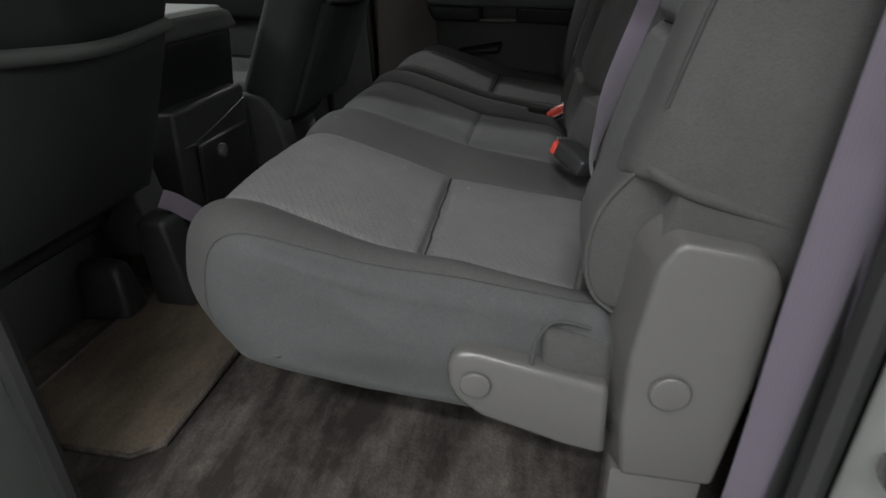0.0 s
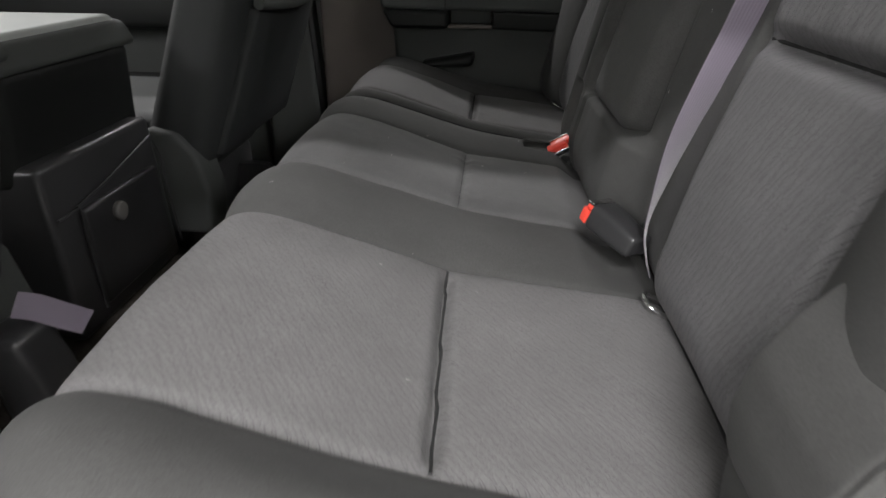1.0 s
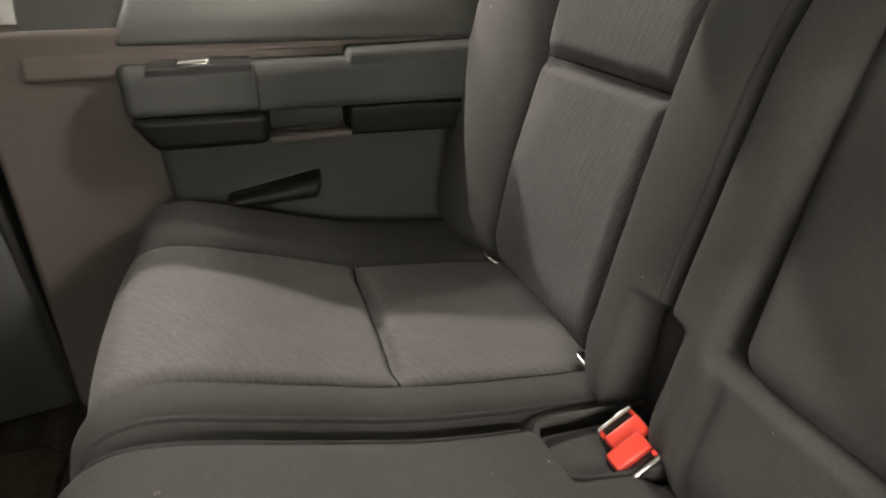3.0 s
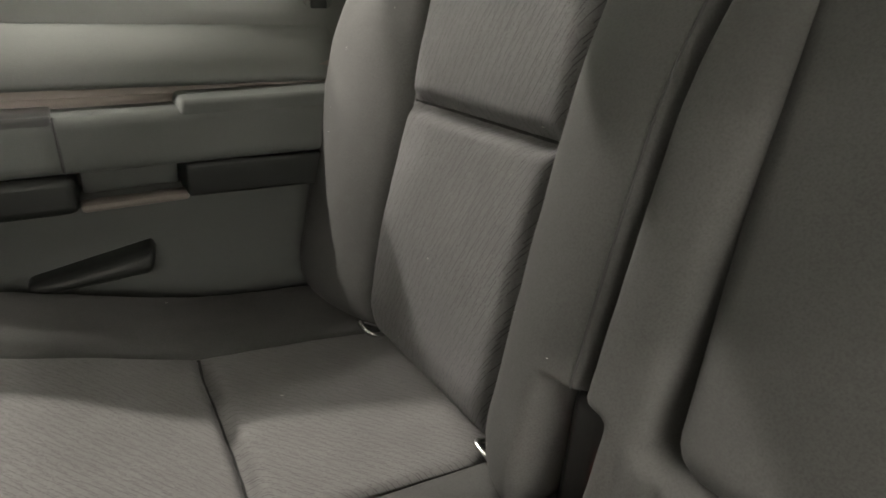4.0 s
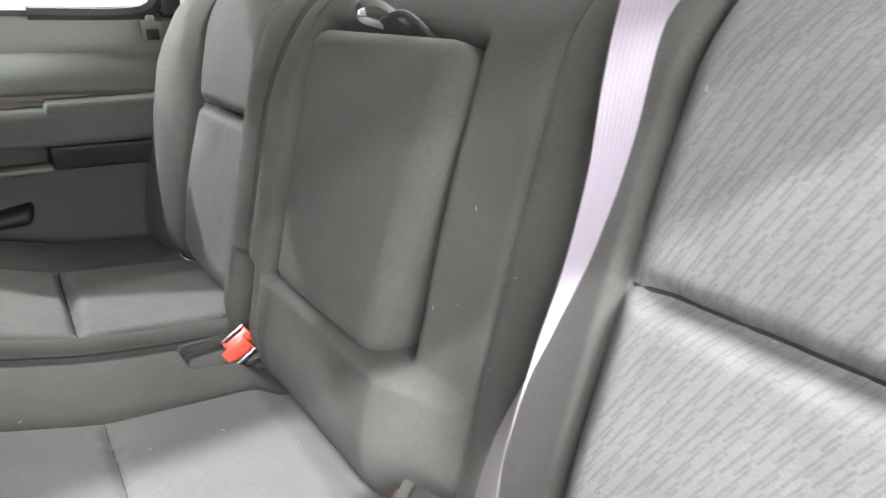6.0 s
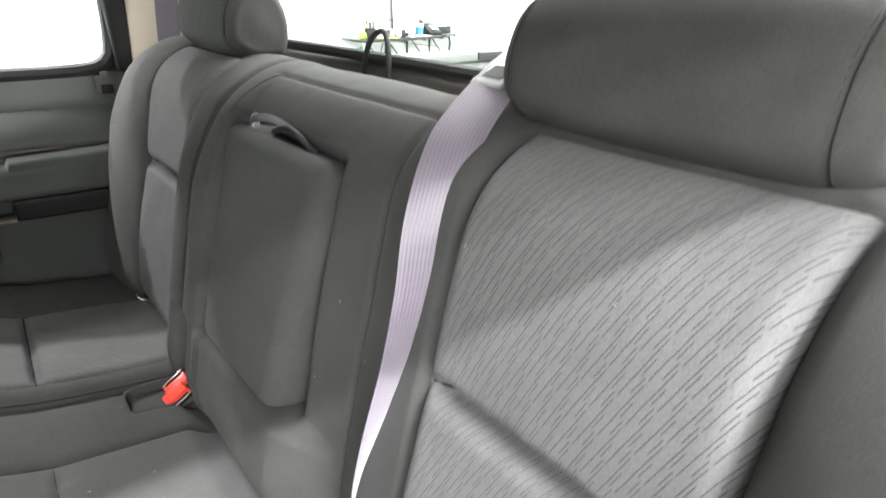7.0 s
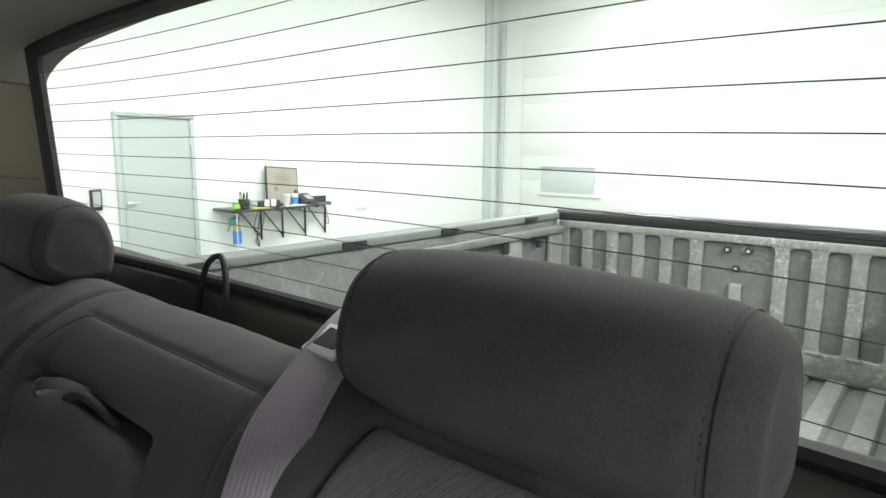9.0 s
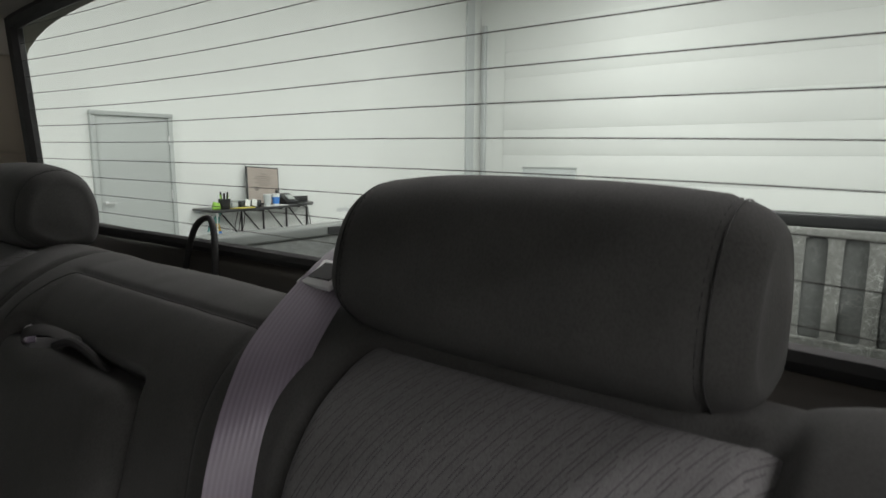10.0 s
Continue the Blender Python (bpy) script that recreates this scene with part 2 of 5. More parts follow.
TONGUE = surface("grey_belt_tongue", (0.66, 0.66, 0.67), 0.3, 0.4, vary=0.05)
LID = surface("pale_console_lid", (0.42, 0.44, 0.43), 0.45, vary=0.05)
FSEAT = surface("dark_seat_back_vinyl", (0.02, 0.022, 0.022), 0.65, vary=0.12, relief=0.0005, relief_scale=500)
BEDPAINT = scratched("worn_grey_bed_paint", (0.15, 0.153, 0.148), (0.48, 0.48, 0.47), 0.5, 0.5)
BEDWORN = scratched("scuffed_bed_rib", (0.25, 0.248, 0.236), (0.60, 0.60, 0.58), 0.45, 0.9)
RAILPAINT = surface("grey_rail_paint", (0.17, 0.176, 0.17), 0.55, 0.1, vary=0.1, big=5)
BODY = surface("silver_grey_body_paint", (0.42, 0.43, 0.42), 0.3, 0.3, vary=0.05)
WALLPAINT = surface("white_wall_paint", (0.8, 0.81, 0.79), 0.8, vary=0.03, big=0.6, relief=0.0005, relief_scale=60)
GREYWALL = surface("pale_block_wall_paint", (0.7, 0.71, 0.69), 0.85, vary=0.06, big=0.6, relief=0.0008, relief_scale=40)
GREYTRIM = surface("pale_grey_paint", (0.58, 0.6, 0.6), 0.7, vary=0.05, big=1)
DOORPAINT = surface("pale_grey_door_paint", (0.47, 0.49, 0.48), 0.6, vary=0.04, big=1)
FRAMEGREY = surface("grey_door_frame_paint", (0.42, 0.44, 0.43), 0.6, vary=0.05, big=1)
CONCRETE = surface("grey_sealed_concrete", (0.24, 0.24, 0.23), 0.45, vary=0.2, big=0.8, fine=40)
ROOFW = surface("white_ceiling_panel", (0.62, 0.62, 0.6), 0.9, vary=0.05, big=0.5)
GLASS = glass("window_glass")
WIRE = surface("defroster_line", (0.06, 0.06, 0.055), 0.7, vary=0.1)
PAPER = surface("cream_paper", (0.40, 0.34, 0.30), 0.8, vary=0.06)
INK = surface("faded_ink", (0.22, 0.19, 0.17), 0.8, vary=0.1)
WHITEP = surface("white_plastic", (0.75, 0.75, 0.73), 0.5, vary=0.04)
CUPP = surface("frosted_cup_plastic", (0.55, 0.58, 0.58), 0.3, vary=0.05)
BLUE = surface("blue_label", (0.05, 0.22, 0.65), 0.5, vary=0.1)
TEAL = surface("teal_plastic", (0.1, 0.3, 0.27), 0.5, vary=0.1)
YELLOW = surface("yellow_paper", (0.7, 0.6, 0.12), 0.8, vary=0.1)
AMBER = surface("amber_fluid", (0.55, 0.38, 0.08), 0.4, vary=0.1)
GREEN = surface("lime_plastic", (0.3, 0.55, 0.08), 0.5, vary=0.1)


# ---- mesh tools ----
def part(name, bm, material, parent=None, label="", smooth=True, angle=40):
    bmesh.ops.recalc_face_normals(bm, faces=bm.faces)
    me = bpy.data.meshes.new(name)
    bm.to_mesh(me)
    bm.free()
    me.materials.append(material)
    if smooth:
        me.polygons.foreach_set("use_smooth", [True] * len(me.polygons))
        me.set_sharp_from_angle(angle=radians(angle))
    ob = new(name, me)
    if parent is not None:
        ob.parent = parent
    if label:
        tagged(ob, label)
    return ob


def thing(name, label, category, group="", kind="", at=(0, 0, 0)):
    ob = new(name)
    ob.empty_display_size = 0.05
    ob.location = at
    bpy.context.view_layer.update()
    return tagged(ob, label, category, group, kind)


def box(cx, cy, cz, sx, sy, sz, bevel=0.0, seg=2, m=None):
    bm = bmesh.new()
    bmesh.ops.create_cube(bm, size=1.0)
    bmesh.ops.scale(bm, vec=(sx, sy, sz), verts=bm.verts)
    if bevel:
        bmesh.ops.bevel(bm, geom=bm.edges[:], offset=min(bevel, 0.49 * min(sx, sy, sz)), segments=seg, affect="EDGES", profile=0.5)
    if m is not None:
        bmesh.ops.transform(bm, matrix=m, verts=bm.verts)
    bmesh.ops.translate(bm, vec=(cx, cy, cz), verts=bm.verts)
    return bm


def span(x0, x1, y0, y1, z0, z1, bevel=0.0, seg=2):
    return box((x0 + x1) / 2, (y0 + y1) / 2, (z0 + z1) / 2, abs(x1 - x0), abs(y1 - y0), abs(z1 - z0), bevel, seg)


def hexa(front, back, bevel=0.02, seg=4, cuts=6, puff=0.0):
    """A rounded slab between two quads of corners (bl, br, tr, tl each)."""
    f, b = [Vector(p) for p in front], [Vector(p) for p in back]
    w, h, d = (f[1] - f[0]).length, (f[3] - f[0]).length, (b[0] - f[0]).length
    bm = box(0, 0, 0, w, h, d, bevel, seg)
    for axis, size in ((0, w), (1, h)):
        for i in range(1, cuts):
            co = [0, 0, 0]
            co[axis] = -size / 2 + size * i / cuts
            no = [0, 0, 0]
            no[axis] = 1
            bmesh.ops.bisect_plane(bm, geom=bm.verts[:] + bm.edges[:] + bm.faces[:], plane_co=co, plane_no=no)
    for v in bm.verts:
        u, t, s = v.co.x / w + 0.5, v.co.y / h + 0.5, v.co.z / d + 0.5
        bulge = puff * (1 - (2 * u - 1) ** 2) * (1 - (2 * t - 1) ** 2)
        lo = lambda q: (q[0] * (1 - u) + q[1] * u) * (1 - t) + (q[3] * (1 - u) + q[2] * u) * t
        pf, pb = lo(f), lo(b)
        v.co = pf * s + pb * (1 - s) + (pf - pb).normalized() * bulge * (1 if s > 0.5 else 0)
    return bm


def prism(points, axis, a, b, bevel=0.0, seg=2):
    """A flat outline (two coordinates in order of the other axes) drawn out along an axis from a to b."""
    bm = bmesh.new()
    def put(p, h):
        q = list(p)
        q.insert(axis, h)
        return bm.verts.new(q)
    lo, hi = [put(p, a) for p in points], [put(p, b) for p in points]
    n = len(points)
    bm.faces.new(lo)
    bm.faces.new(hi[::-1])
    for i in range(n):
        bm.faces.new((lo[i], hi[i], hi[(i + 1) % n], lo[(i + 1) % n]))
    bmesh.ops.recalc_face_normals(bm, faces=bm.faces)
    if bevel:
        bmesh.ops.bevel(bm, geom=bm.edges[:], offset=bevel, segments=seg, affect="EDGES", profile=0.5, clamp_overlap=True)
    return bm


def spline(points, n, closed=False):
    """Points along a smooth curve through the given ones."""
    p = np.array(points, float)
    m = len(p)
    out = []
    spans = m if closed else m - 1
    for i in range(spans):
        if closed:
            a, b, c, d = p[i - 1], p[i], p[(i + 1) % m], p[(i + 2) % m]
        else:
            a, b, c, d = p[max(i - 1, 0)], p[i], p[i + 1], p[min(i + 2, m - 1)]
        for t in np.linspace(0, 1, 24, endpoint=False):
            out.append(0.5 * (2 * b + (c - a) * t + (2 * a - 5 * b + 4 * c - d) * t * t + (3 * b - a - 3 * c + d) * t ** 3))
    out.append(p[0] if closed else p[-1])
    out = np.array(out)
    s = np.r_[0, np.cumsum(np.linalg.norm(np.diff(out, axis=0), axis=1))]
    at = np.linspace(0, s[-1], n + 1 if closed else n)
    res = np.stack([np.interp(at, s, out[:, k]) for k in range(out.shape[1])], 1)
    return res[:-1] if closed else res


def tube(points, r, n=10, smooth=None, taper=None):
    pts = [Vector(p) for p in (spline(points, smooth) if smooth else points)]
    bm = bmesh.new()
    rings = []
    up = None
    for i, p in enumerate(pts):
        d = (pts[min(i + 1, len(pts) - 1)] - pts[max(i - 1, 0)]).normalized()
        if up is None:
            up = d.orthogonal().normalized()
        up = (up - d * up.dot(d)).normalized()
        side = d.cross(up)
        rr = r * (taper(i / (len(pts) - 1)) if taper else 1)
        rings.append([bm.verts.new(p + (up * math.cos(a) + side * math.sin(a)) * rr) for a in (2 * math.pi * k / n for k in range(n))])
    for a, b in zip(rings, rings[1:]):
        for k in range(n):
            bm.faces.new((a[k], a[(k + 1) % n], b[(k + 1) % n], b[k]))
    bm.faces.new(rings[0][::-1])
    bm.faces.new(rings[-1])
    return bm


def cyl(p, q, r, n=24, bevel=0.0, r2=None):
    """A round bar or disc from p to q."""
    p, q = Vector(p), Vector(q)
    bm = bmesh.new()
    bmesh.ops.create_cone(bm, cap_ends=True, segments=n, radius1=r, radius2=r if r2 is None else r2, depth=(q - p).length)
    if bevel:
        rim = [e for e in bm.edges if all(abs(v.co.z) > 1e-6 for v in e.verts) and abs(e.verts[0].co.z - e.verts[1].co.z) < 1e-6]
        bmesh.ops.bevel(bm, geom=rim, offset=bevel, segments=3, affect="EDGES", profile=0.5)
    bmesh.ops.transform(bm, matrix=Matrix.Translation((p + q) / 2) @ (q - p).to_track_quat("Z", "Y").to_matrix().to_4x4(), verts=bm.verts)
    return bm


def strap(points, across, width, thick=0.0016, n=60, cols=8, cup=0.0):
    """A belt along a smooth curve; across: its width's direction at each given point."""
    pts, acr = spline(points, n), spline(across, n)
    bm = bmesh.new()
    uvl = bm.loops.layers.uv.new("UVMap")
    grid, where = [], {}
    run = 0.0
    for i in range(n):
        p = Vector(pts[i])
        d = Vector(pts[min(i + 1, n - 1)] - pts[max(i - 1, 0)]).normalized()
        a = Vector(acr[i])
        a = (a - d * a.dot(d)).normalized()
        nn = d.cross(a)
        if i:
            run += (p - Vector(pts[i - 1])).length
        rows = []
        for side in (1, -1):
            row = []
            for k in range(cols + 1):
                f = k / cols - 0.5
                v = bm.verts.new(p + a * f * width + nn * (side * thick / 2 * (1 - (2 * f) ** 8 * 0.7) + cup * (1 - 4 * f * f)))
                where[v] = (f * width, run)
                row.append(v)
            rows.append(row)
        grid.append(rows)
    def quad(vs):
        f = bm.faces.new(vs)
        for l in f.loops:
            l[uvl].uv = where[l.vert]
    for i in range(n - 1):
        for k in range(cols):
            quad((grid[i][0][k], grid[i + 1][0][k], grid[i + 1][0][k + 1], grid[i][0][k + 1]))
            quad((grid[i][1][k + 1], grid[i + 1][1][k + 1], grid[i + 1][1][k], grid[i][1][k]))
        for k in (0, cols):
            quad((grid[i][0][k], grid[i][1][k], grid[i + 1][1][k], grid[i + 1][0][k]))
    for i in (0, n - 1):
        for k in range(cols):
            quad((grid[i][0][k], grid[i][0][k + 1], grid[i][1][k + 1], grid[i][1][k]))
    return bm


class Pad:
    """Upholstery: a closed outline in x and z swept along y with rounded ends, pressed in and puffed by shape(u, y).
    u runs in metres along the outline from its first point."""

    def __init__(self, outline, y0, y1, shape, ends=(0.035, 0.035), n=400, step=0.005, shear=0.0, marks=(), dome=0.008, core=0.0, bend=None, start=0.0, tuck=None):
        self.tuck = tuck
        self.dome, self.core, self.bend = dome, core, bend
        self.p = spline(outline, n, True)
        nxt, prv = np.roll(self.p, -1, 0), np.roll(self.p, 1, 0)
        tang = nxt - prv
        tang /= np.linalg.norm(tang, axis=1)[:, None]
        area = np.sum(self.p[:, 0] * nxt[:, 1] - nxt[:, 0] * self.p[:, 1])
        self.n = np.stack([tang[:, 1], -tang[:, 0]], 1) * (1 if area > 0 else -1)
        self.u = start + np.r_[0, np.cumsum(np.linalg.norm(np.diff(self.p, axis=0), axis=1))]
        self.mid = self.p.mean(axis=0)
        self.y0, self.y1, self.ends, self.shape, self.shear = y0, y1, ends, shape, shear
        a, b = ends
        inner = np.arange(y0 + a, y1 - b + 1e-6, step)
        ys = [y0 + a * (1 - math.cos(t)) for t in np.linspace(0, math.pi / 2, 8)[:-1]] + list(inner) + [y1 - b * (1 - math.cos(t)) for t in np.linspace(math.pi / 2, 0, 8)[1:]]
        self.ys = np.array(sorted(set(np.round(list(ys) + list(marks), 5))))
        self.grid = np.array([[self.point(i, y) for i in range(n)] for y in self.ys])

    def inset(self, y):
        d = 0.0
        for edge, r, s in ((self.y0, self.ends[0], 1), (self.y1, self.ends[1], -1)):
            t = (y - edge) * s
            if t < r:
                q = (r - max(t, 0)) / r
                d += r * (1 - math.sqrt(max(0, 1 - q * q)))
        return d

    def point(self, i, y):
        d, cut = self.shape(self.u[i], y), self.inset(y)
        if self.core:       # a round pad narrows towards its middle
            x, z = self.mid + (self.p[i] + self.n[i] * d - self.mid) * (1 - cut / self.core)
        else:
            x, z = self.p[i] + self.n[i] * (d - cut)
        if self.bend:
            x += self.bend(x, y)
        return (x + self.shear * y, self.tuck(x, y, z) if self.tuck else y, z)

    def at(self, u, y, lift=0.0):
        """A point of the surface, lifted off it."""
        i = int(np.argmin(abs(self.u - u)))
        x, y, z = self.point(i, y)
        return (x + self.n[i][0] * lift, y, z + self.n[i][1] * lift)

    def pieces(self, region):
        """One bmesh for each name that region(u, y) gives."""
        made = {}
        m, n = len(self.ys), len(self.u)
        total = self.u[-1]
        for j in range(m - 1):
            for i in range(n):
                i2 = (i + 1) % n
                um = (self.u[i] + (self.u[i2] if i2 else total)) / 2
                key = region(um, (self.ys[j] + self.ys[j + 1]) / 2)
                if key not in made:
                    bm = bmesh.new()
                    made[key] = (bm, {}, bm.loops.layers.uv.new("UVMap"))
                bm, verts, uvl = made[key]
                vs = []
                for jj, ii in ((j, i), (j, i2), (j + 1, i2), (j + 1, i)):
                    if (jj, ii) not in verts:
                        verts[jj, ii] = bm.verts.new(self.grid[jj][ii])
                    vs.append(verts[jj, ii])
                f = bm.faces.new(vs)
                for l, (jj, ii) in zip(f.loops, ((j, i), (j, i2), (j + 1, i2), (j + 1, i))):
                    l[uvl].uv = (self.ys[jj], self.u[ii] if (ii or i2) else total)
        for j, out in ((0, -1), (m - 1, 1)):
            key = region(self.u[n // 2], self.ys[j])
            bm, verts, uvl = made[key]
            ring = [verts.get((j, i)) or bm.verts.new(self.grid[j][i]) for i in range(n)]
            mid = np.mean(self.grid[j], axis=0)
            rim = self.grid[j].copy()
            for t in (0.98, 0.95, 0.9, 0.82, 0.7, 0.55, 0.35, 0.15):
                inner = []
                for _ in range(4):      # the rim's small waves die out towards the middle
                    rim = (rim + np.roll(rim, max(1, n // 130), 0) + np.roll(rim, -max(1, n // 130), 0)) / 3
                for i in range(n):
                    q = mid + (rim[i] - mid) * t
                    q[1] = self.ys[j] + out * self.dome * (1 - t * t) ** 2
                    inner.append(bm.verts.new(q))
                for i in range(n):
                    i2 = (i + 1) % n
                    f = bm.faces.new((ring[i2], ring[i], inner[i], inner[i2]) if out < 0 else (ring[i], ring[i2], inner[i2], inner[i]))
                    for l in f.loops:
                        l[uvl].uv = (l.vert.co.x, l.vert.co.z)
                ring = inner
            bm.faces.new(ring[::-1] if out < 0 else ring)
        return {k: v[0] for k, v in made.items()}


def groove(d, depth, width):
    return -depth * math.exp(-(d / width) ** 2)


def hump(y, a, b, h):
    """A smooth rise of height h between a and b."""
    if y <= a or y >= b:
        return 0.0
    return h * math.sin(math.pi * (y - a) / (b - a)) ** 0.7


def pad_part(name, bm, material, parent, label=""):
    me = bpy.data.meshes.new(name)
    bm.normal_update()
    bm.to_mesh(me)
    bm.free()
    me.materials.append(material)
    me.polygons.foreach_set("use_smooth", [len(p.vertices) < 5 for p in me.polygons])
    ob = new(name, me)
    ob.parent = parent
    if label:
        tagged(ob, label)
    return ob

# ---- the shop round the truck ----
X0, X1, Y0, Y1 = -10.0, 11.1, -10.0, 7.69


def structure(name, bm, mat, label, category="", smooth=False):
    return tagged(part(name, bm, mat, smooth=smooth), label, category, kind="structure")


structure("ground", span(X0 - 0.3, X1 + 0.3, Y0 - 0.3, Y1 + 0.3, GROUND - 0.2, GROUND), CONCRETE, "pale sealed concrete shop floor", "floor")
structure("wall_north", span(X0, X1, Y1, Y1 + 0.2, GROUND, CEIL), WALLPAINT, "smooth white painted shop wall", "wall")
structure("wall_south", span(X0, X1, Y0 - 0.2, Y0, GROUND, CEIL), GREYWALL, "plain pale painted shop wall", "wall")
structure("wall_east", span(X1, X1 + 0.2, Y0, Y1, GROUND, CEIL), WALLPAINT, "white painted shop wall beside the overhead door", "wall")
structure("wall_west", span(X0 - 0.2, X0, Y0, Y1, GROUND, CEIL), GREYWALL, "plain pale painted shop wall", "wall")
structure("ceiling", span(X0 - 0.2, X1 + 0.2, Y0 - 0.2, Y1 + 0.2, CEIL, CEIL + 0.1), ROOFW, "white panelled shop ceiling", "ceiling")
structure("trim", span(10.55, 10.80, Y1 - 0.06, Y1, GROUND, CEIL, 0.01), GREYTRIM, "pale grey corner trim of the shop wall", "trim")


def shop_door():
    d = thing("shop_door", "closed pale grey steel door in the white shop wall", "door", at=(3.5, Y1, GROUND))
    part("leaf", box(0, -0.02, 1.04, 0.92, 0.045, 2.06, 0.004), DOORPAINT, d)
    for x in (-0.49, 0.49):
        part("frame_jamb", box(x, -0.03, 1.04, 0.055, 0.07, 2.08, 0.004), DOORPAINT, d)
    part("frame_head", box(0, -0.04, 2.105, 1.04, 0.09, 0.05, 0.004), FRAMEGREY, d, "grey steel door head")
    h = part("door_handle", box(-0.40, -0.075, 0.97, 0.05, 0.03, 0.05, 0.01), STEEL, d, "steel lever handle")
    part("lever", box(-0.35, -0.10, 0.97, 0.13, 0.02, 0.022, 0.008), STEEL, h)
    for z in (0.28, 1.05, 1.78):
        part("hinge", box(0.462, -0.05, z, 0.03, 0.03, 0.12, 0.005), STEEL, d)
    return d


shop_door()
sw = thing("wall_switch_box", "small dark grey switch box on the white wall", "switch box", at=(2.72, Y1, 0.41))
part("housing", box(0, -0.03, 0, 0.13, 0.06, 0.26, 0.008), BLACKP, sw)
part("cover", box(0, -0.065, 0.01, 0.09, 0.012, 0.19, 0.004), FRAMEGREY, sw)


def overhead_door():
    """The white sectional door on the east wall, its sections drawn apart by thin joints."""
    d = thing("overhead_door", "closed white sectional overhead door with a frosted window", "garage door", at=(X1, 2.6, GROUND))
    for i in range(8):
        part("section", box(-0.03, 0, 0.27 + i * 0.54, 0.05, 8.8, 0.538, 0.002), WALLPAINT, d)
    for y in (-4.9, 4.95):
        part("track", box(-0.05, y, 2.2, 0.1, 0.08, 4.4, 0.01), GREYTRIM, d)
    w = part("window", box(-0.062, 3.25, 1.10, 0.02, 1.25, 0.5, 0.03), GREYTRIM, d, "frosted grey window set in the door")
    part("window_frame", box(-0.07, 3.25, 1.36, 0.03, 1.29, 0.04, 0.01), FRAMEGREY, w)
    part("handle_bar", box(-0.075, 3.2, 0.78, 0.03, 1.5, 0.025, 0.006), GREYTRIM, d)
    return d


overhead_door()

# the shelf table on the wall, with its load
TZ = 0.215


def wall_table():
    t = thing("wall_shelf_table", "narrow dark wall table on thin black folding braces", "table", at=(5.27, Y1, TZ))
    part("tabletop", prism([(-1.02, -0.60), (-0.06, -0.63), (0.62, -0.40), (0.98, -0.20), (0.98, -0.02), (-1.02, -0.02)], 2, -0.038, -0.002, 0.004), SATIN, t)
    part("upstand", box(0.82, -0.02, 0.03, 0.34, 0.03, 0.12, 0.004), BLACKP, t)
    for x, deep in ((-0.25, 0.58), (0.13, 0.52), (0.56, 0.38), (0.96, 0.18)):
        b = part("brace_upright", box(x, -0.03, -0.29, 0.022, 0.022, 0.5, 0.003), BLACKP, t)
        part("brace_strut", tube([(x - 0.42, -0.09, -0.04), (x, -0.03, -0.5)], 0.010, 8), BLACKP, b)
        part("brace_arm", box(x, -0.02 - deep / 2, -0.05, 0.02, deep - 0.02, 0.02, 0.003), BLACKP, b)
    part("front_leg", cyl((-0.97, -0.6, -0.04), (-0.97, -0.6, -0.80), 0.009, 10), STEEL, t)
    return t


wall_table()


def certificate():
    c = thing("framed_certificate", "brown paper certificate in a dark frame leaning on the wall", "picture frame", at=(5.33, Y1 - 0.16, TZ))
    tilt = pose(0, 0, 0, -8, 4, -2)
    part("frame", box(0, 0, 0.29, 0.56, 0.025, 0.58, 0.005, m=None), BLACKP, c)
    part("paper", box(0, -0.015, 0.29, 0.52, 0.01, 0.54), PAPER, c)
    for z, w in ((0.47, 0.1), (0.43, 0.24), (0.40, 0.3), (0.37, 0.22), (0.33, 0.28), (0.3, 0.16)):
        part("text_bar", box(0.0, -0.021, z, w, 0.003, 0.012), INK, c)
    part("seal", cyl((-0.12, -0.019, 0.24), (-0.12, -0.023, 0.24), 0.035, 20), INK, c)
    c.matrix_world = c.matrix_world @ tilt
    return c


certificate()


def cup(x, y, mat, band, label):
    c = thing("drinking_cup", label, "cup", at=(x, y, TZ))
    part("cup_body", cyl((0, 0, 0), (0, 0, 0.17), 0.045, 24, r2=0.06), mat, c)
    if band:
        part("sleeve", cyl((0, 0, 0.03), (0, 0, 0.13), 0.0505, 24, r2=0.060), band, c, "blue printed sleeve")
    part("rim", cyl((0, 0, 0.165), (0, 0, 0.178), 0.063, 24), WHITEP, c)
    return c


cup(5.20, Y1 - 0.46, CUPP, None, "clear frosted plastic cup on the wall table")
cup(5.36, Y1 - 0.44, WHITEP, BLUE, "white paper cup with a blue band")


def desk_phone():
    p = thing("desk_phone", "black office telephone tilted on its stand", "telephone", at=(5.72, Y1 - 0.24, TZ))
    part("base", prism([(-0.12, 0.0), (0.12, 0.0), (0.12, 0.16), (-0.12, 0.04)], 0, -0.11, 0.11, 0.006), BLACKP, p)
    part("handset", tube([(-0.16, -0.02, 0.11), (-0.155, 0.03, 0.16), (-0.15, 0.1, 0.2)], 0.028, 10, 10), SATIN, p)
    part("keypad", box(0.02, -0.03, 0.10, 0.12, 0.13, 0.012, 0.003, m=pose(0, 0, 0, 26)), FRAMEGREY, p)
    part("cord", tube([(0.05, 0.02, 0.02), (0.1, -0.32, -0.05), (0.12, -0.34, -0.28), (0.2, -0.3, -0.30), (0.22, -0.2, -0.05)], 0.006, 8, 30), RUBBER, p)
    return p


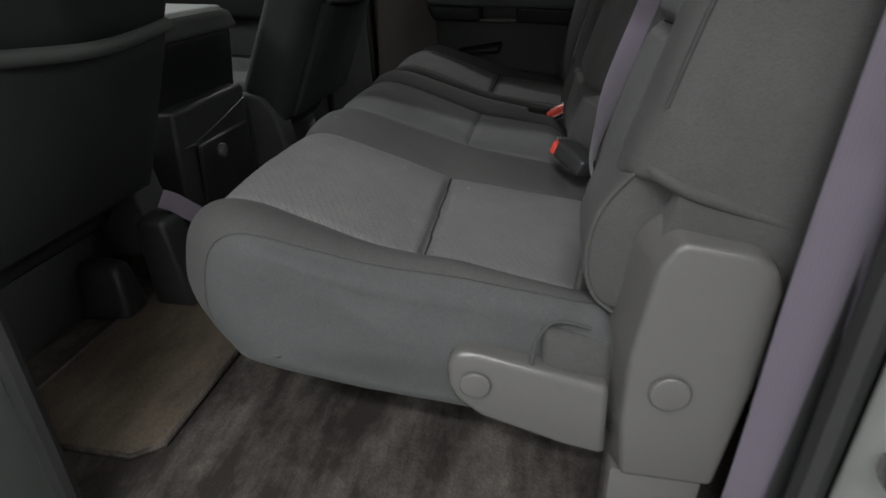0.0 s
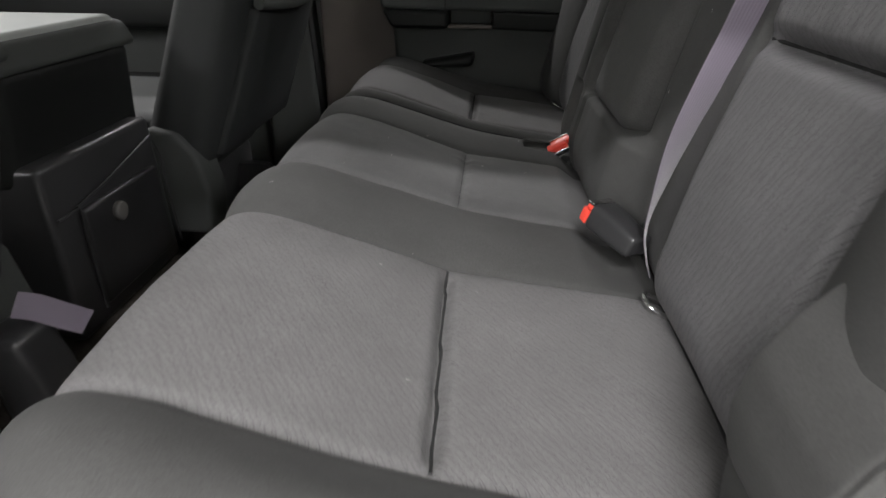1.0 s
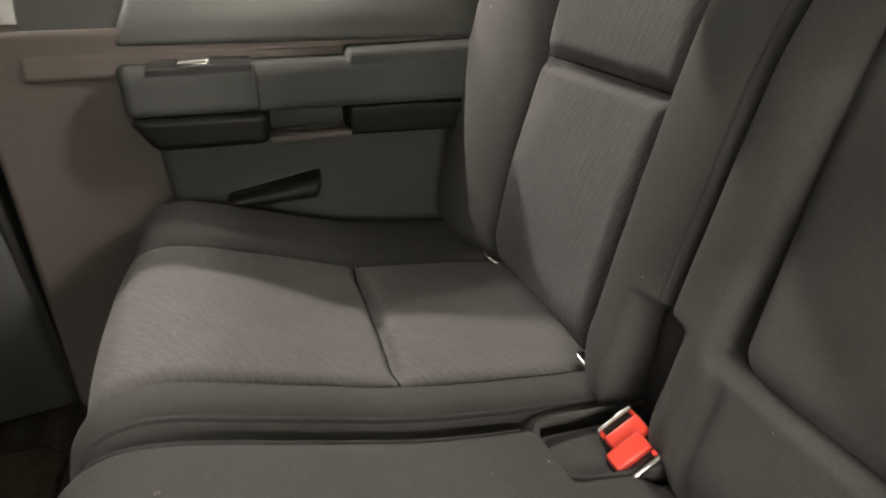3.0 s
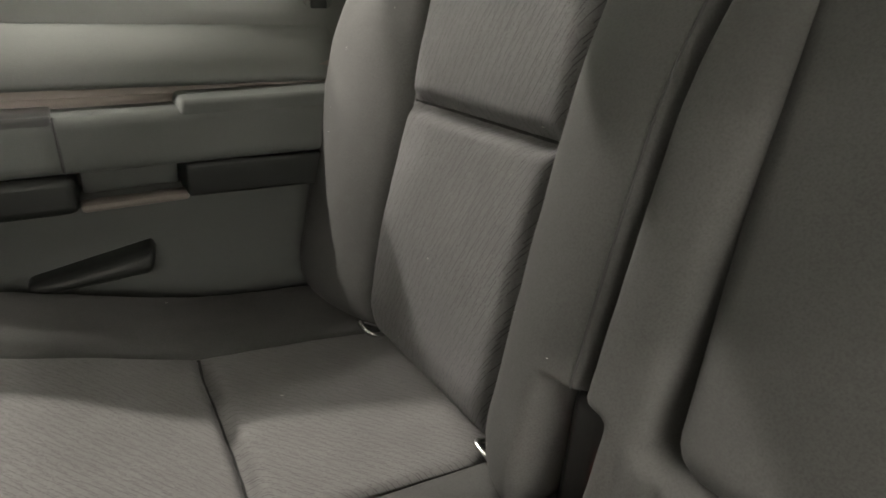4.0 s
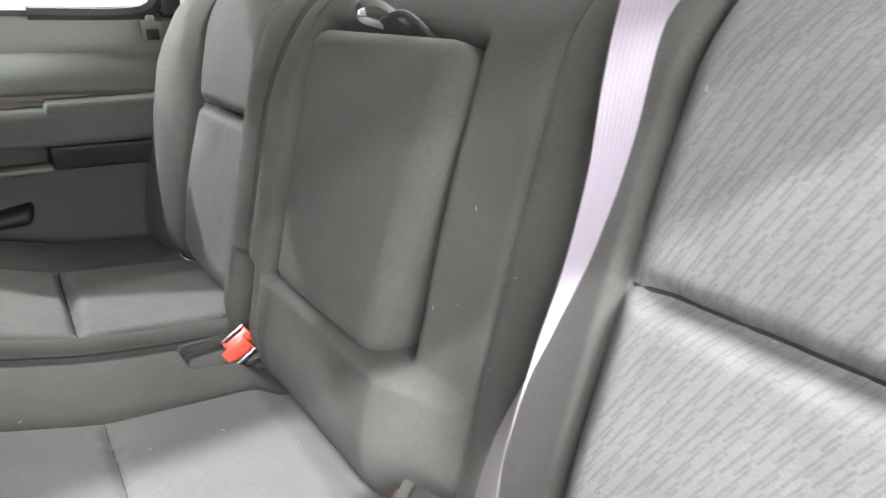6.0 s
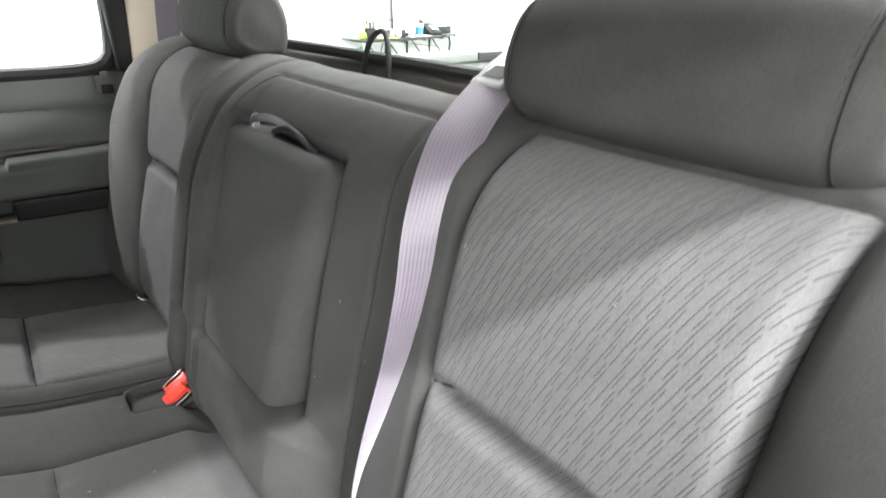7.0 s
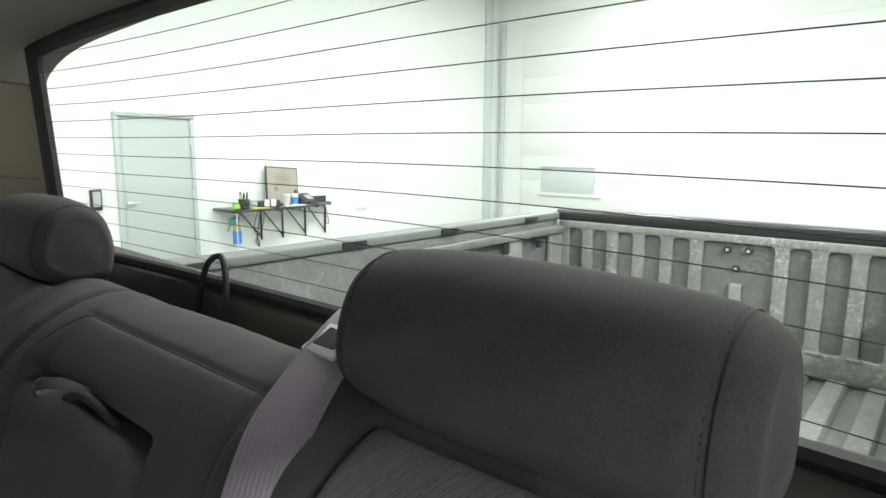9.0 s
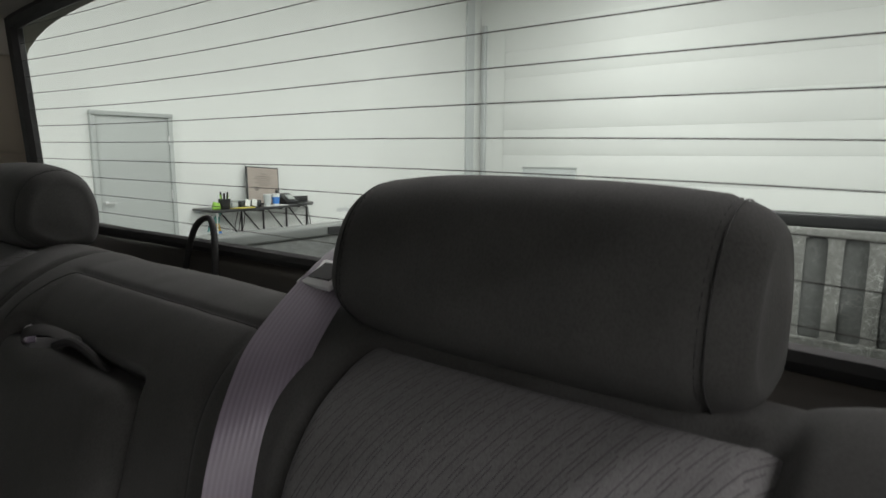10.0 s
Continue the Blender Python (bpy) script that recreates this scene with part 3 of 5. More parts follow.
desk_phone()
ph = thing("pen_holder", "black mesh pen holder full of pens and tools", "pen holder", at=(4.51, Y1 - 0.44, TZ))
part("pot", cyl((0, 0, 0), (0, 0, 0.14), 0.07, 20, r2=0.085), BLACKP, ph)
for i in range(6):
    a = i * 1.05
    part("pen", cyl((0.03 * math.cos(a), 0.03 * math.sin(a), 0.03), (0.06 * math.cos(a), 0.05 * math.sin(a), 0.2 + 0.02 * (i % 3)), 0.012, 8), RUBBER if i % 3 else GREEN, ph)
gl = thing("lime_work_glove", "crumpled lime green glove beside the pen holder", "glove", at=(4.37, Y1 - 0.46, TZ))
part("cuff", hexa([(-0.06, -0.04, 0), (0.06, -0.04, 0), (0.05, -0.03, 0.09), (-0.03, -0.03, 0.1)], [(-0.06, 0.04, 0), (0.06, 0.04, 0), (0.05, 0.03, 0.07), (-0.03, 0.03, 0.12)], 0.02, 3, 3, 0.01), GREEN, gl)
tr = thing("card_stand", "black card stand with pale cards on the table", "stand", at=(4.90, Y1 - 0.42, TZ))
part("tray", box(0, 0, 0.05, 0.34, 0.16, 0.1, 0.01), BLACKP, tr)
for x in (-0.06, 0.05):
    part("card", box(x, -0.085, 0.07, 0.08, 0.008, 0.1, m=pose(0, 0, 0, -12, 14)), WHITEP, tr)
nb = thing("stapler", "small grey stapler on the table", "stapler", at=(4.72, Y1 - 0.40, TZ))
part("arm", box(0, 0, 0.10, 0.2, 0.05, 0.03, 0.01), FRAMEGREY, nb)
part("foot", box(0, 0, 0.04, 0.16, 0.06, 0.08, 0.01), CUPP, nb)
for x, y, w, m, lab in ((4.74, 0.53, 0.34, YELLOW, "yellow note paper lying on the table"), (5.32, 0.50, 0.36, WHITEP, "white paper sheet at the table's edge")):
    pp = thing("paper_sheet", lab, "paper", at=(x, Y1 - y, TZ))
    part("sheet", box(0, 0, 0.006, w, 0.12, 0.012, 0.003), m, pp)
sb = thing("spray_bottle", "spray bottle with teal trigger and blue label hanging under the table", "bottle", at=(4.46, Y1 - 0.30, -0.30))
part("bottle_body", cyl((0, 0, 0), (0, 0, 0.19), 0.062, 20, 0.012), BLUE, sb)
part("fluid_body", cyl((0, 0, 0.19), (0, 0, 0.30), 0.06, 20, 0.01, r2=0.03), AMBER, sb)
part("trigger_head", hexa([(-0.12, -0.03, 0.30), (0.03, -0.03, 0.30), (0.04, -0.03, 0.40), (-0.12, -0.03, 0.38)], [(-0.12, 0.03, 0.30), (0.03, 0.03, 0.30), (0.04, 0.03, 0.40), (-0.12, 0.03, 0.38)], 0.012, 2, 2), TEAL, sb)
part("trigger", tube([(-0.08, 0, 0.31), (-0.12, 0, 0.25), (-0.14, 0, 0.19)], 0.014, 8, 8), TEAL, sb)
part("hanger", tube([(-0.02, 0.0, 0.40), (0.06, 0.02, 0.46), (0.08, 0.05, 0.40)], 0.01, 8, 8), TEAL, sb)
cb = thing("power_cords", "thin dark cords hanging below the wall table", "cable")
for i in range(3):
    part("cord", tube([(4.88 + 0.05 * i, Y1 - 0.2, TZ - 0.03), (4.83 + 0.07 * i, Y1 - 0.15, -0.1), (4.93 - 0.03 * i, Y1 - 0.1, -0.32), (4.96, Y1 - 0.05, -0.42)], 0.006, 6, 16), RUBBER, cb)
wm = thing("wall_scuff", "faint grey scuff mark on the white wall", "mark", at=(7.05, Y1 - 0.006, 0.02))
for i in range(5):
    part("scuff", box(-0.12 + 0.06 * i, 0, 0.02 * math.sin(3 * i), 0.05, 0.005, 0.06 + 0.02 * (i % 2), m=pose(0, 0, 0, 0, 25 * (i % 3 - 1), 0)), GREYTRIM, wm)

# ---- cargo bed ----
bed = thing("cargo_bed", "scuffed grey steel cargo bed of the pickup truck", "truck bed")
bed.rotation_euler = (0, 0, radians(1.3))
BX0, BX1, BW, RAIL, BZ = 0.56, 2.36, 0.745, 0.765, 0.27


def bed_side(s):
    wall = part("inner_side", span(BX0, BX1, s * BW, s * (BW + 0.03), BZ - 0.05, RAIL - 0.031, 0.004), BEDPAINT, bed)
    part("outer_side", span(BX0, BX1 + 0.1, s * (BW + 0.034), s * (BW + 0.056), -0.2, RAIL - 0.03, 0.01), BODY, bed)
    cap = part("rail_cap", span(BX0 - 0.02, BX1 + 0.04, s * (BW - 0.012), s * (BW + 0.060), RAIL - 0.030, RAIL, 0.008, 4), RAILPAINT, bed, "grey bed rail")
    for x in (0.66, 1.17, 1.60, 2.12):
        part("stake_cap", span(x - 0.045, x + 0.045, s * (BW - 0.018), s * (BW - 0.010), RAIL - 0.026, RAIL - 0.004, 0.002), SATIN, cap, "dark stake pocket plug")
    for x, w in ((1.30, 0.07), (1.95, 0.09), (2.26, 0.1)):
        part("side_rib", span(x, x + w, s * (BW - 0.03), s * BW, BZ, RAIL - 0.06, 0.012, 3), BEDWORN, wall)
    for x in (1.92, 2.16):
        part("slot", span(x - 0.02, x + 0.02, s * (BW - 0.034), s * (BW - 0.026), 0.63, 0.69, 0.003), SATIN, wall)
    part("upper_lip", span(1.28, 2.34, s * (BW - 0.05), s * BW, RAIL - 0.085, RAIL - 0.055, 0.008), BEDPAINT, wall)


bed_side(1)
bed_side(-1)
part("front_panel", span(BX0 - 0.03, BX0, -BW - 0.1, BW + 0.1, BZ - 0.05, RAIL - 0.06, 0.006), BEDPAINT, bed)
deck = part("bed_floor", span(BX0, BX1 + 0.02, -BW, BW, BZ - 0.05, BZ - 0.022), BEDPAINT, bed)
for i in range(13):
    y = -0.69 + i * 0.115
    part("floor_rib", prism([(y - 0.036, BZ - 0.022), (y + 0.036, BZ - 0.022), (y + 0.026, BZ), (y - 0.026, BZ)], 0, BX0 + 0.02, BX1 - 0.01, 0.003), BEDWORN, deck)

tg = thing("tailgate", "closed scuffed steel tailgate with pressed ribs", "tailgate")
tg.rotation_euler = (0, 0, radians(1.3))
TX = BX1
inner = part("inner_skin", span(TX + 0.012, TX + 0.03, -BW + 0.01, BW - 0.01, BZ - 0.02, RAIL - 0.04), BEDPAINT, tg)
part("outer_skin", span(TX + 0.05, TX + 0.08, -BW, BW, BZ - 0.03, RAIL - 0.01, 0.01), BODY, tg)
part("top_cap", span(TX - 0.006, TX + 0.085, -BW - 0.01, BW + 0.01, RAIL - 0.035, RAIL + 0.012, 0.012, 3), SATIN, tg, "black plastic top cap")
def pressed_rib(y, half):
    """A raised rib between two recesses, spreading in round corners at its head and foot."""
    lo, hi, r = 0.346, RAIL - 0.064, 0.018
    arc = [(half + r * (1 - math.sin(a)), r * (1 - math.cos(a))) for a in np.linspace(0, math.pi / 2, 5)]
    right = [(y + w, lo + h) for w, h in arc] + [(y + w, hi - h) for w, h in arc[::-1]]
    left = [(2 * y - a, b) for a, b in right[::-1]]
    return part("pressed_rib", prism(right + left, 0, TX - 0.007, TX + 0.016, 0.003), BEDWORN, inner)


for k in range(6):
    for sign in (1, -1):
        pressed_rib(sign * (0.145 + 0.113 * k), 0.022)
part("top_band", span(TX - 0.008, TX + 0.016, -BW + 0.01, BW - 0.01, RAIL - 0.066, RAIL - 0.034, 0.006, 3), BEDWORN, inner)
part("bottom_band", span(TX - 0.008, TX + 0.016, -BW + 0.01, BW - 0.01, BZ - 0.01, 0.35, 0.008, 3), BEDWORN, inner)
part("latch_hump", span(TX - 0.006, TX + 0.014, -0.022, 0.022, 0.35, 0.55, 0.008, 3), BEDWORN, inner)
for y, z in ((0.036, 0.672), (-0.036, 0.674), (0.002, 0.605)):
    bl = part("bolt", cyl((TX + 0.014, y, z), (TX - 0.002, y, z), 0.013, 14, 0.003), SATIN, inner, "dark bolt head")
    part("socket", cyl((TX - 0.0005, y, z), (TX - 0.004, y, z), 0.006, 8), STEEL, bl)
for y in (-0.62, -0.5, -0.385, -0.27, -0.15, 0.15, 0.27, 0.385, 0.5, 0.62):
    part("drain_lip", span(TX - 0.012, TX - 0.002, y - 0.025, y + 0.025, 0.338, 0.352, 0.004), BEDWORN, inner)
part("hinge_block", span(TX - 0.04, TX + 0.01, -0.045, 0.045, BZ, BZ + 0.07, 0.008), SATIN, tg)

# ---- cab shell ----
structure("cab_floor", span(-2.1, 0.44, -0.80, 0.80, FLOOR - 0.05, FLOOR), CARPET, "dark brown carpet of the cab floor", "floor")
structure("tunnel", prism([(-0.24, FLOOR), (0.24, FLOOR), (0.16, FLOOR + 0.05), (-0.16, FLOOR + 0.05)], 0, -2.0, -0.42, 0.012), CARPET, "low carpeted tunnel hump between the seats", "floor", True)
structure("door_sill", span(-2.0, 0.36, -0.93, -0.80, -0.25, FLOOR + 0.015, 0.012), SATIN, "dark plastic sill of the open door", "sill", True)
structure("cab_underside", span(-2.1, 0.5, -0.93, 0.93, -0.25, FLOOR - 0.05), SATIN, "dark underside of the cab", "floor")


def glass_x(y, z):
    return 0.435 - 0.04 * (z - 0.84) - 0.036 * (y / 0.72) ** 2 - 0.03 * y


def rear_window():
    w = thing("window_1", "rear window with thin dark defroster lines", "window", kind="structure")
    ny, nz = 40, 16
    bm = bmesh.new()
    rows = []
    for side in (0, 0.004):
        rows.append([[bm.verts.new((glass_x(y, z) + side, y, z)) for z in np.linspace(0.825, 1.205, nz)] for y in np.linspace(-0.68, 0.68, ny)])
    for r in rows:
        for i in range(ny - 1):
            for k in range(nz - 1):
                bm.faces.new((r[i][k], r[i + 1][k], r[i + 1][k + 1], r[i][k + 1]))
    pane = part("pane", bm, GLASS, w)
    pane.visible_shadow = False
    for k in range(12):
        z = 0.8668 + k * 0.0277
        half = 0.66
        part("defroster_line", tube([(glass_x(y, z) - 0.001, y, z + (0.005 if y > 0 else -0.012) * (y / 0.7) ** 2) for y in np.linspace(-half, half, 25)], 0.0005, 6), WIRE, pane)
    # gasket: a black band all round
    for name, pts in (("gasket_bottom", [(y, 0.840) for y in np.linspace(-0.69, 0.69, 25)]), ("gasket_top", [(y, 1.206 - 0.022 * (y / 0.67) ** 4) for y in np.linspace(-0.67, 0.67, 25)]),
                      ("gasket_side", [(0.660 + 0.012 * t, 0.83 + 0.36 * t) for t in np.linspace(0, 1, 8)]), ("gasket_side", [(-0.660 - 0.012 * t, 0.83 + 0.36 * t) for t in np.linspace(0, 1, 8)])):
        part(name, tube([(glass_x(y, z) - 0.002, y, z) for y, z in pts], 0.009 if name == "gasket_bottom" else 0.013, 8), RUBBER, w)
    return w


rear_window()
rt = structure("rear_trim", prism([(0.395, FLOOR), (0.395, 0.70), (0.405, 0.795), (0.418, 0.826), (0.432, 0.834), (0.47, 0.834), (0.47, FLOOR)], 1, -0.78, 0.78, 0.004), TRIMB, "dark moulded trim below the rear window", "trim", True)
structure("wall_rear_cab", span(0.472, 0.50, -0.90, 0.90, -0.25, 0.78), BODY, "rear panel of the cab", "wall")


def headliner():
    """Roof lining with rounded sides, its edges hanging to the windows."""
    prof = [(-0.80, 1.10), (-0.775, 1.17), (-0.70, 1.225), (-0.5, 1.255), (0, 1.265), (0.5, 1.255), (0.70, 1.225), (0.775, 1.17), (0.80, 1.10)]
    p = spline(prof, 40)
    bm = bmesh.new()
    xs = [-1.35, -0.8, -0.3, 0.0, 0.2, 0.3, 0.36, 0.40]
    drop = [0, 0, 0, 0, 0.005, 0.015, 0.035, 0.06]
    rings = []
    for x, d in zip(xs, drop):
        rings.append([bm.verts.new((x + 0.03 * (1 - (y / 0.8) ** 2) * (x > 0.3), y, z - d * (1 if z > 1.15 else 0.3))) for y, z in p])
    for a, b in zip(rings, rings[1:]):
        for k in range(len(p) - 1):
            bm.faces.new((a[k], a[k + 1], b[k + 1], b[k]))
    ext = bmesh.ops.extrude_face_region(bm, geom=bm.faces[:])
    bmesh.ops.translate(bm, vec=(0, 0, 0.05), verts=[v for v in ext["geom"] if isinstance(v, bmesh.types.BMVert)])
    return structure("ceiling_cab", bm, HEADLINER, "grey felt headliner of the cab roof", "ceiling", True)


headliner()
for s in (1, -1):
    structure("roof_rail_north" if s > 0 else "roof_rail_south", prism([(s * 0.79, 1.325), (s * 0.80, 1.262), (s * 0.835, 1.248), (s * 0.868, 1.282), (s * 0.868, 1.325)], 0, -1.4, 0.46, 0.006), BODY, "silver grey roof rail over the doors", "roof rail", True)
structure("roof_skin", span(-1.4, 0.46, -0.86, 0.86, 1.325, 1.345, 0.005), BODY, "silver grey roof of the cab", "roof")

# far side: corner trim behind the rear door
cp = thing("pillar_1", "beige plastic corner trim between door and rear window", "pillar trim", kind="structure")
part("lower_trim", hexa([(0.392, 0.700, 0.70), (0.205, 0.83, 0.70), (0.215, 0.825, 0.985), (0.385, 0.685, 0.965)], [(0.40, 0.74, 0.70), (0.205, 0.90, 0.70), (0.215, 0.90, 0.985), (0.395, 0.73, 0.965)], 0.006, 2, 4), PILLAR, cp)
up = part("upper_trim", hexa([(0.384, 0.678, 0.958), (0.212, 0.815, 0.978), (0.20, 0.80, 1.145), (0.372, 0.672, 1.13)], [(0.395, 0.73, 0.958), (0.212, 0.90, 0.978), (0.20, 0.90, 1.145), (0.385, 0.72, 1.13)], 0.008, 3, 4), PILLAR, cp)
part("plug_ring", tube([(0.300 + 0.022 * math.cos(a), 0.738 - 0.016 * math.cos(a) - 0.003, 1.075 + 0.008 * math.sin(a)) for a in np.linspace(0, 6.28, 24)], 0.0012, 6), DOORB, up)
part("belt_slot", tube([(0.218, 0.805, 1.03), (0.235, 0.795, 1.0), (0.262, 0.778, 0.988), (0.31, 0.745, 0.983)], 0.007, 8, 20), RUBBER, cp, "black belt guide slot")
structure("far_quarter_panel", span(0.18, 0.40, 0.90, 0.95, -0.25, 1.3), BODY, "outer body panel beside the rear window", "wall")

# ---- far rear door ----
door = thing("rear_door", "closed rear cab door with charcoal and taupe plastic trim", "truck door", at=(0, 0, 0))
part("outer_skin", span(-0.62, 0.20, 0.90, 0.94, -0.22, 0.76, 0.01), BODY, door)
part("lower_panel", hexa([(-0.53, 0.775, FLOOR), (0.21, 0.775, FLOOR), (0.21, 0.79, 0.66), (-0.53, 0.79, 0.66)], [(-0.53, 0.90, FLOOR), (0.21, 0.90, FLOOR), (0.21, 0.90, 0.66), (-0.53, 0.90, 0.66)], 0.012, 3, 4), DOORB, door)
part("inset_panel", hexa([(-0.305, 0.758, 0.2), (0.15, 0.758, 0.2), (0.15, 0.765, 0.52), (-0.325, 0.765, 0.52)], [(-0.315, 0.79, 0.19), (0.16, 0.79, 0.19), (0.16, 0.79, 0.53), (-0.335, 0.79, 0.53)], 0.012, 3, 4), DOORP, door, "charcoal lower inset")
part("mid_band", hexa([(-0.47, 0.775, 0.60), (0.21, 0.775, 0.60), (0.21, 0.785, 0.626), (-0.47, 0.785, 0.632)], [(-0.47, 0.9, 0.60), (0.21, 0.9, 0.60), (0.21, 0.9, 0.626), (-0.47, 0.9, 0.632)], 0.008, 3, 4), DOORB, door, "taupe band above the armrest")
part("upper_panel", hexa([(-0.47, 0.80, 0.638), (0.21, 0.80, 0.632), (0.21, 0.858, 0.765), (-0.47, 0.858, 0.765)], [(-0.47, 0.9, 0.638), (0.21, 0.9, 0.632), (0.21, 0.9, 0.768), (-0.47, 0.9, 0.768)], 0.012, 4, 6), DOORU, door, "grey upper door panel")
part("upper_roll", hexa([(-0.36, 0.780, 0.640), (0.17, 0.780, 0.632), (0.150, 0.824, 0.700), (-0.33, 0.824, 0.706)], [(-0.37, 0.83, 0.638), (0.19, 0.83, 0.630), (0.182, 0.855, 0.706), (-0.34, 0.855, 0.714)], 0.012, 5, 8, 0.016), DOORU, door, "padded roll under the window")
arm = part("armrest", hexa([(-0.35, 0.705, 0.562), (0.17, 0.705, 0.556), (0.17, 0.725, 0.618), (-0.35, 0.725, 0.616)], [(-0.36, 0.80, 0.555), (0.17, 0.80, 0.55), (0.17, 0.80, 0.620), (-0.37, 0.80, 0.618)], 0.014, 6, 6), DOORP, door)
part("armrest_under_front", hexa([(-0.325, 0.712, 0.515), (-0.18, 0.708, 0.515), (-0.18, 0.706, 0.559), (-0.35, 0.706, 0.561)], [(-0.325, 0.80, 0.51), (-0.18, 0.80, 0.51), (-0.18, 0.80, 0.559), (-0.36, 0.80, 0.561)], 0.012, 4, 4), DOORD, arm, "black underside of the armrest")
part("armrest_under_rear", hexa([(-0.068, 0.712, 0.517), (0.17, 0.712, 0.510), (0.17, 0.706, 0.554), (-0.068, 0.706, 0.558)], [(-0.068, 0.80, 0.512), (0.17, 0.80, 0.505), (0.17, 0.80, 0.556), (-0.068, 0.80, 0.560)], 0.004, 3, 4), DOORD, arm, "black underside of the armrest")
part("pull_cup", hexa([(-0.176, 0.758, 0.524), (-0.072, 0.758, 0.524), (-0.072, 0.752, 0.557), (-0.176, 0.752, 0.558)], [(-0.176, 0.80, 0.517), (-0.072, 0.80, 0.517), (-0.072, 0.80, 0.557), (-0.176, 0.80, 0.558)], 0.003, 2, 2), DOORP, arm, "recessed grip in the armrest")
part("cup_lip", span(-0.180, -0.069, 0.700, 0.728, 0.518, 0.527, 0.004), DOORB, arm)
part("armrest_rear_block", hexa([(-0.068, 0.722, 0.600), (0.17, 0.722, 0.600), (0.17, 0.730, 0.629), (-0.060, 0.730, 0.627)], [(-0.068, 0.80, 0.600), (0.17, 0.80, 0.600), (0.17, 0.80, 0.632), (-0.060, 0.80, 0.630)], 0.006, 4, 4), DOORP, arm)
part("split_line", tube([(-0.188, 0.7035, 0.564), (-0.188, 0.7045, 0.585), (-0.188, 0.709, 0.604), (-0.188, 0.722, 0.6185)], 0.0018, 6, 12), RUBBER, arm)
part("switch_panel", hexa([(-0.325, 0.722, 0.606), (-0.19, 0.722, 0.606), (-0.19, 0.73, 0.619), (-0.32, 0.73, 0.619)], [(-0.325, 0.79, 0.606), (-0.19, 0.79, 0.606), (-0.19, 0.79, 0.622), (-0.32, 0.79, 0.622)], 0.003, 2, 3), SATIN, arm, "satin black switch plate")
part("window_switch", hexa([(-0.283, 0.738, 0.619), (-0.243, 0.738, 0.619), (-0.243, 0.742, 0.626), (-0.283, 0.742, 0.624)], [(-0.283, 0.768, 0.619), (-0.243, 0.768, 0.619), (-0.243, 0.768, 0.626), (-0.283, 0.768, 0.624)], 0.003, 3, 2), CHROME, arm, "bright window switch")
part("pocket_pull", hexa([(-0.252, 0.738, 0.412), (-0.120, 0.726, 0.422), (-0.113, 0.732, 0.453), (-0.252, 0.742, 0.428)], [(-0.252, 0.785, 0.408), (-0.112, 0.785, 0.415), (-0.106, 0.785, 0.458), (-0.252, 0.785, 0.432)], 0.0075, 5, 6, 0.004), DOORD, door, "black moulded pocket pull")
part("window_lock", span(0.131, 0.171, 0.840, 0.862, 0.715, 0.758, 0.004), DOORU, door, "square lock bezel in the sill")
lk = [c for c in door.children if c.name.startswith("window_lock")][0]
part("lock_slot", span(0.139, 0.163, 0.836, 0.850, 0.722, 0.742, 0.003), DOORD, lk)
part("lock_knob", span(0.143, 0.160, 0.842, 0.854, 0.745, 0.768, 0.004), DOORB, lk)
part("window_seal", span(-0.50, 0.20, 0.862, 0.90, 0.760, 0.776, 0.005), RUBBER, door)
pane = part("window_pane", span(-0.52, 0.185, 0.883, 0.887, 0.765, 1.17), GLASS, door)
pane.visible_shadow = False
fr = spline([(-0.05, 0.768), (0.10, 0.768), (0.160, 0.782), (0.180, 0.83), (0.183, 0.95), (0.168, 1.08), (0.13, 1.165), (0.0, 1.19), (-0.3, 1.19), (-0.5, 1.17)], 60)
part("window_frame", tube([(x, 0.868, z) for x, z in fr], 0.016, 8), RUBBER, door, "black window frame")
part("frame_rear", hexa([(0.178, 0.84, 0.765), (0.222, 0.835, 0.765), (0.208, 0.805, 1.15), (0.165, 0.835, 1.15)], [(0.178, 0.90, 0.765), (0.222, 0.90, 0.765), (0.208, 0.90, 1.15), (0.165, 0.90, 1.15)], 0.008, 3, 4), DOORD, door)

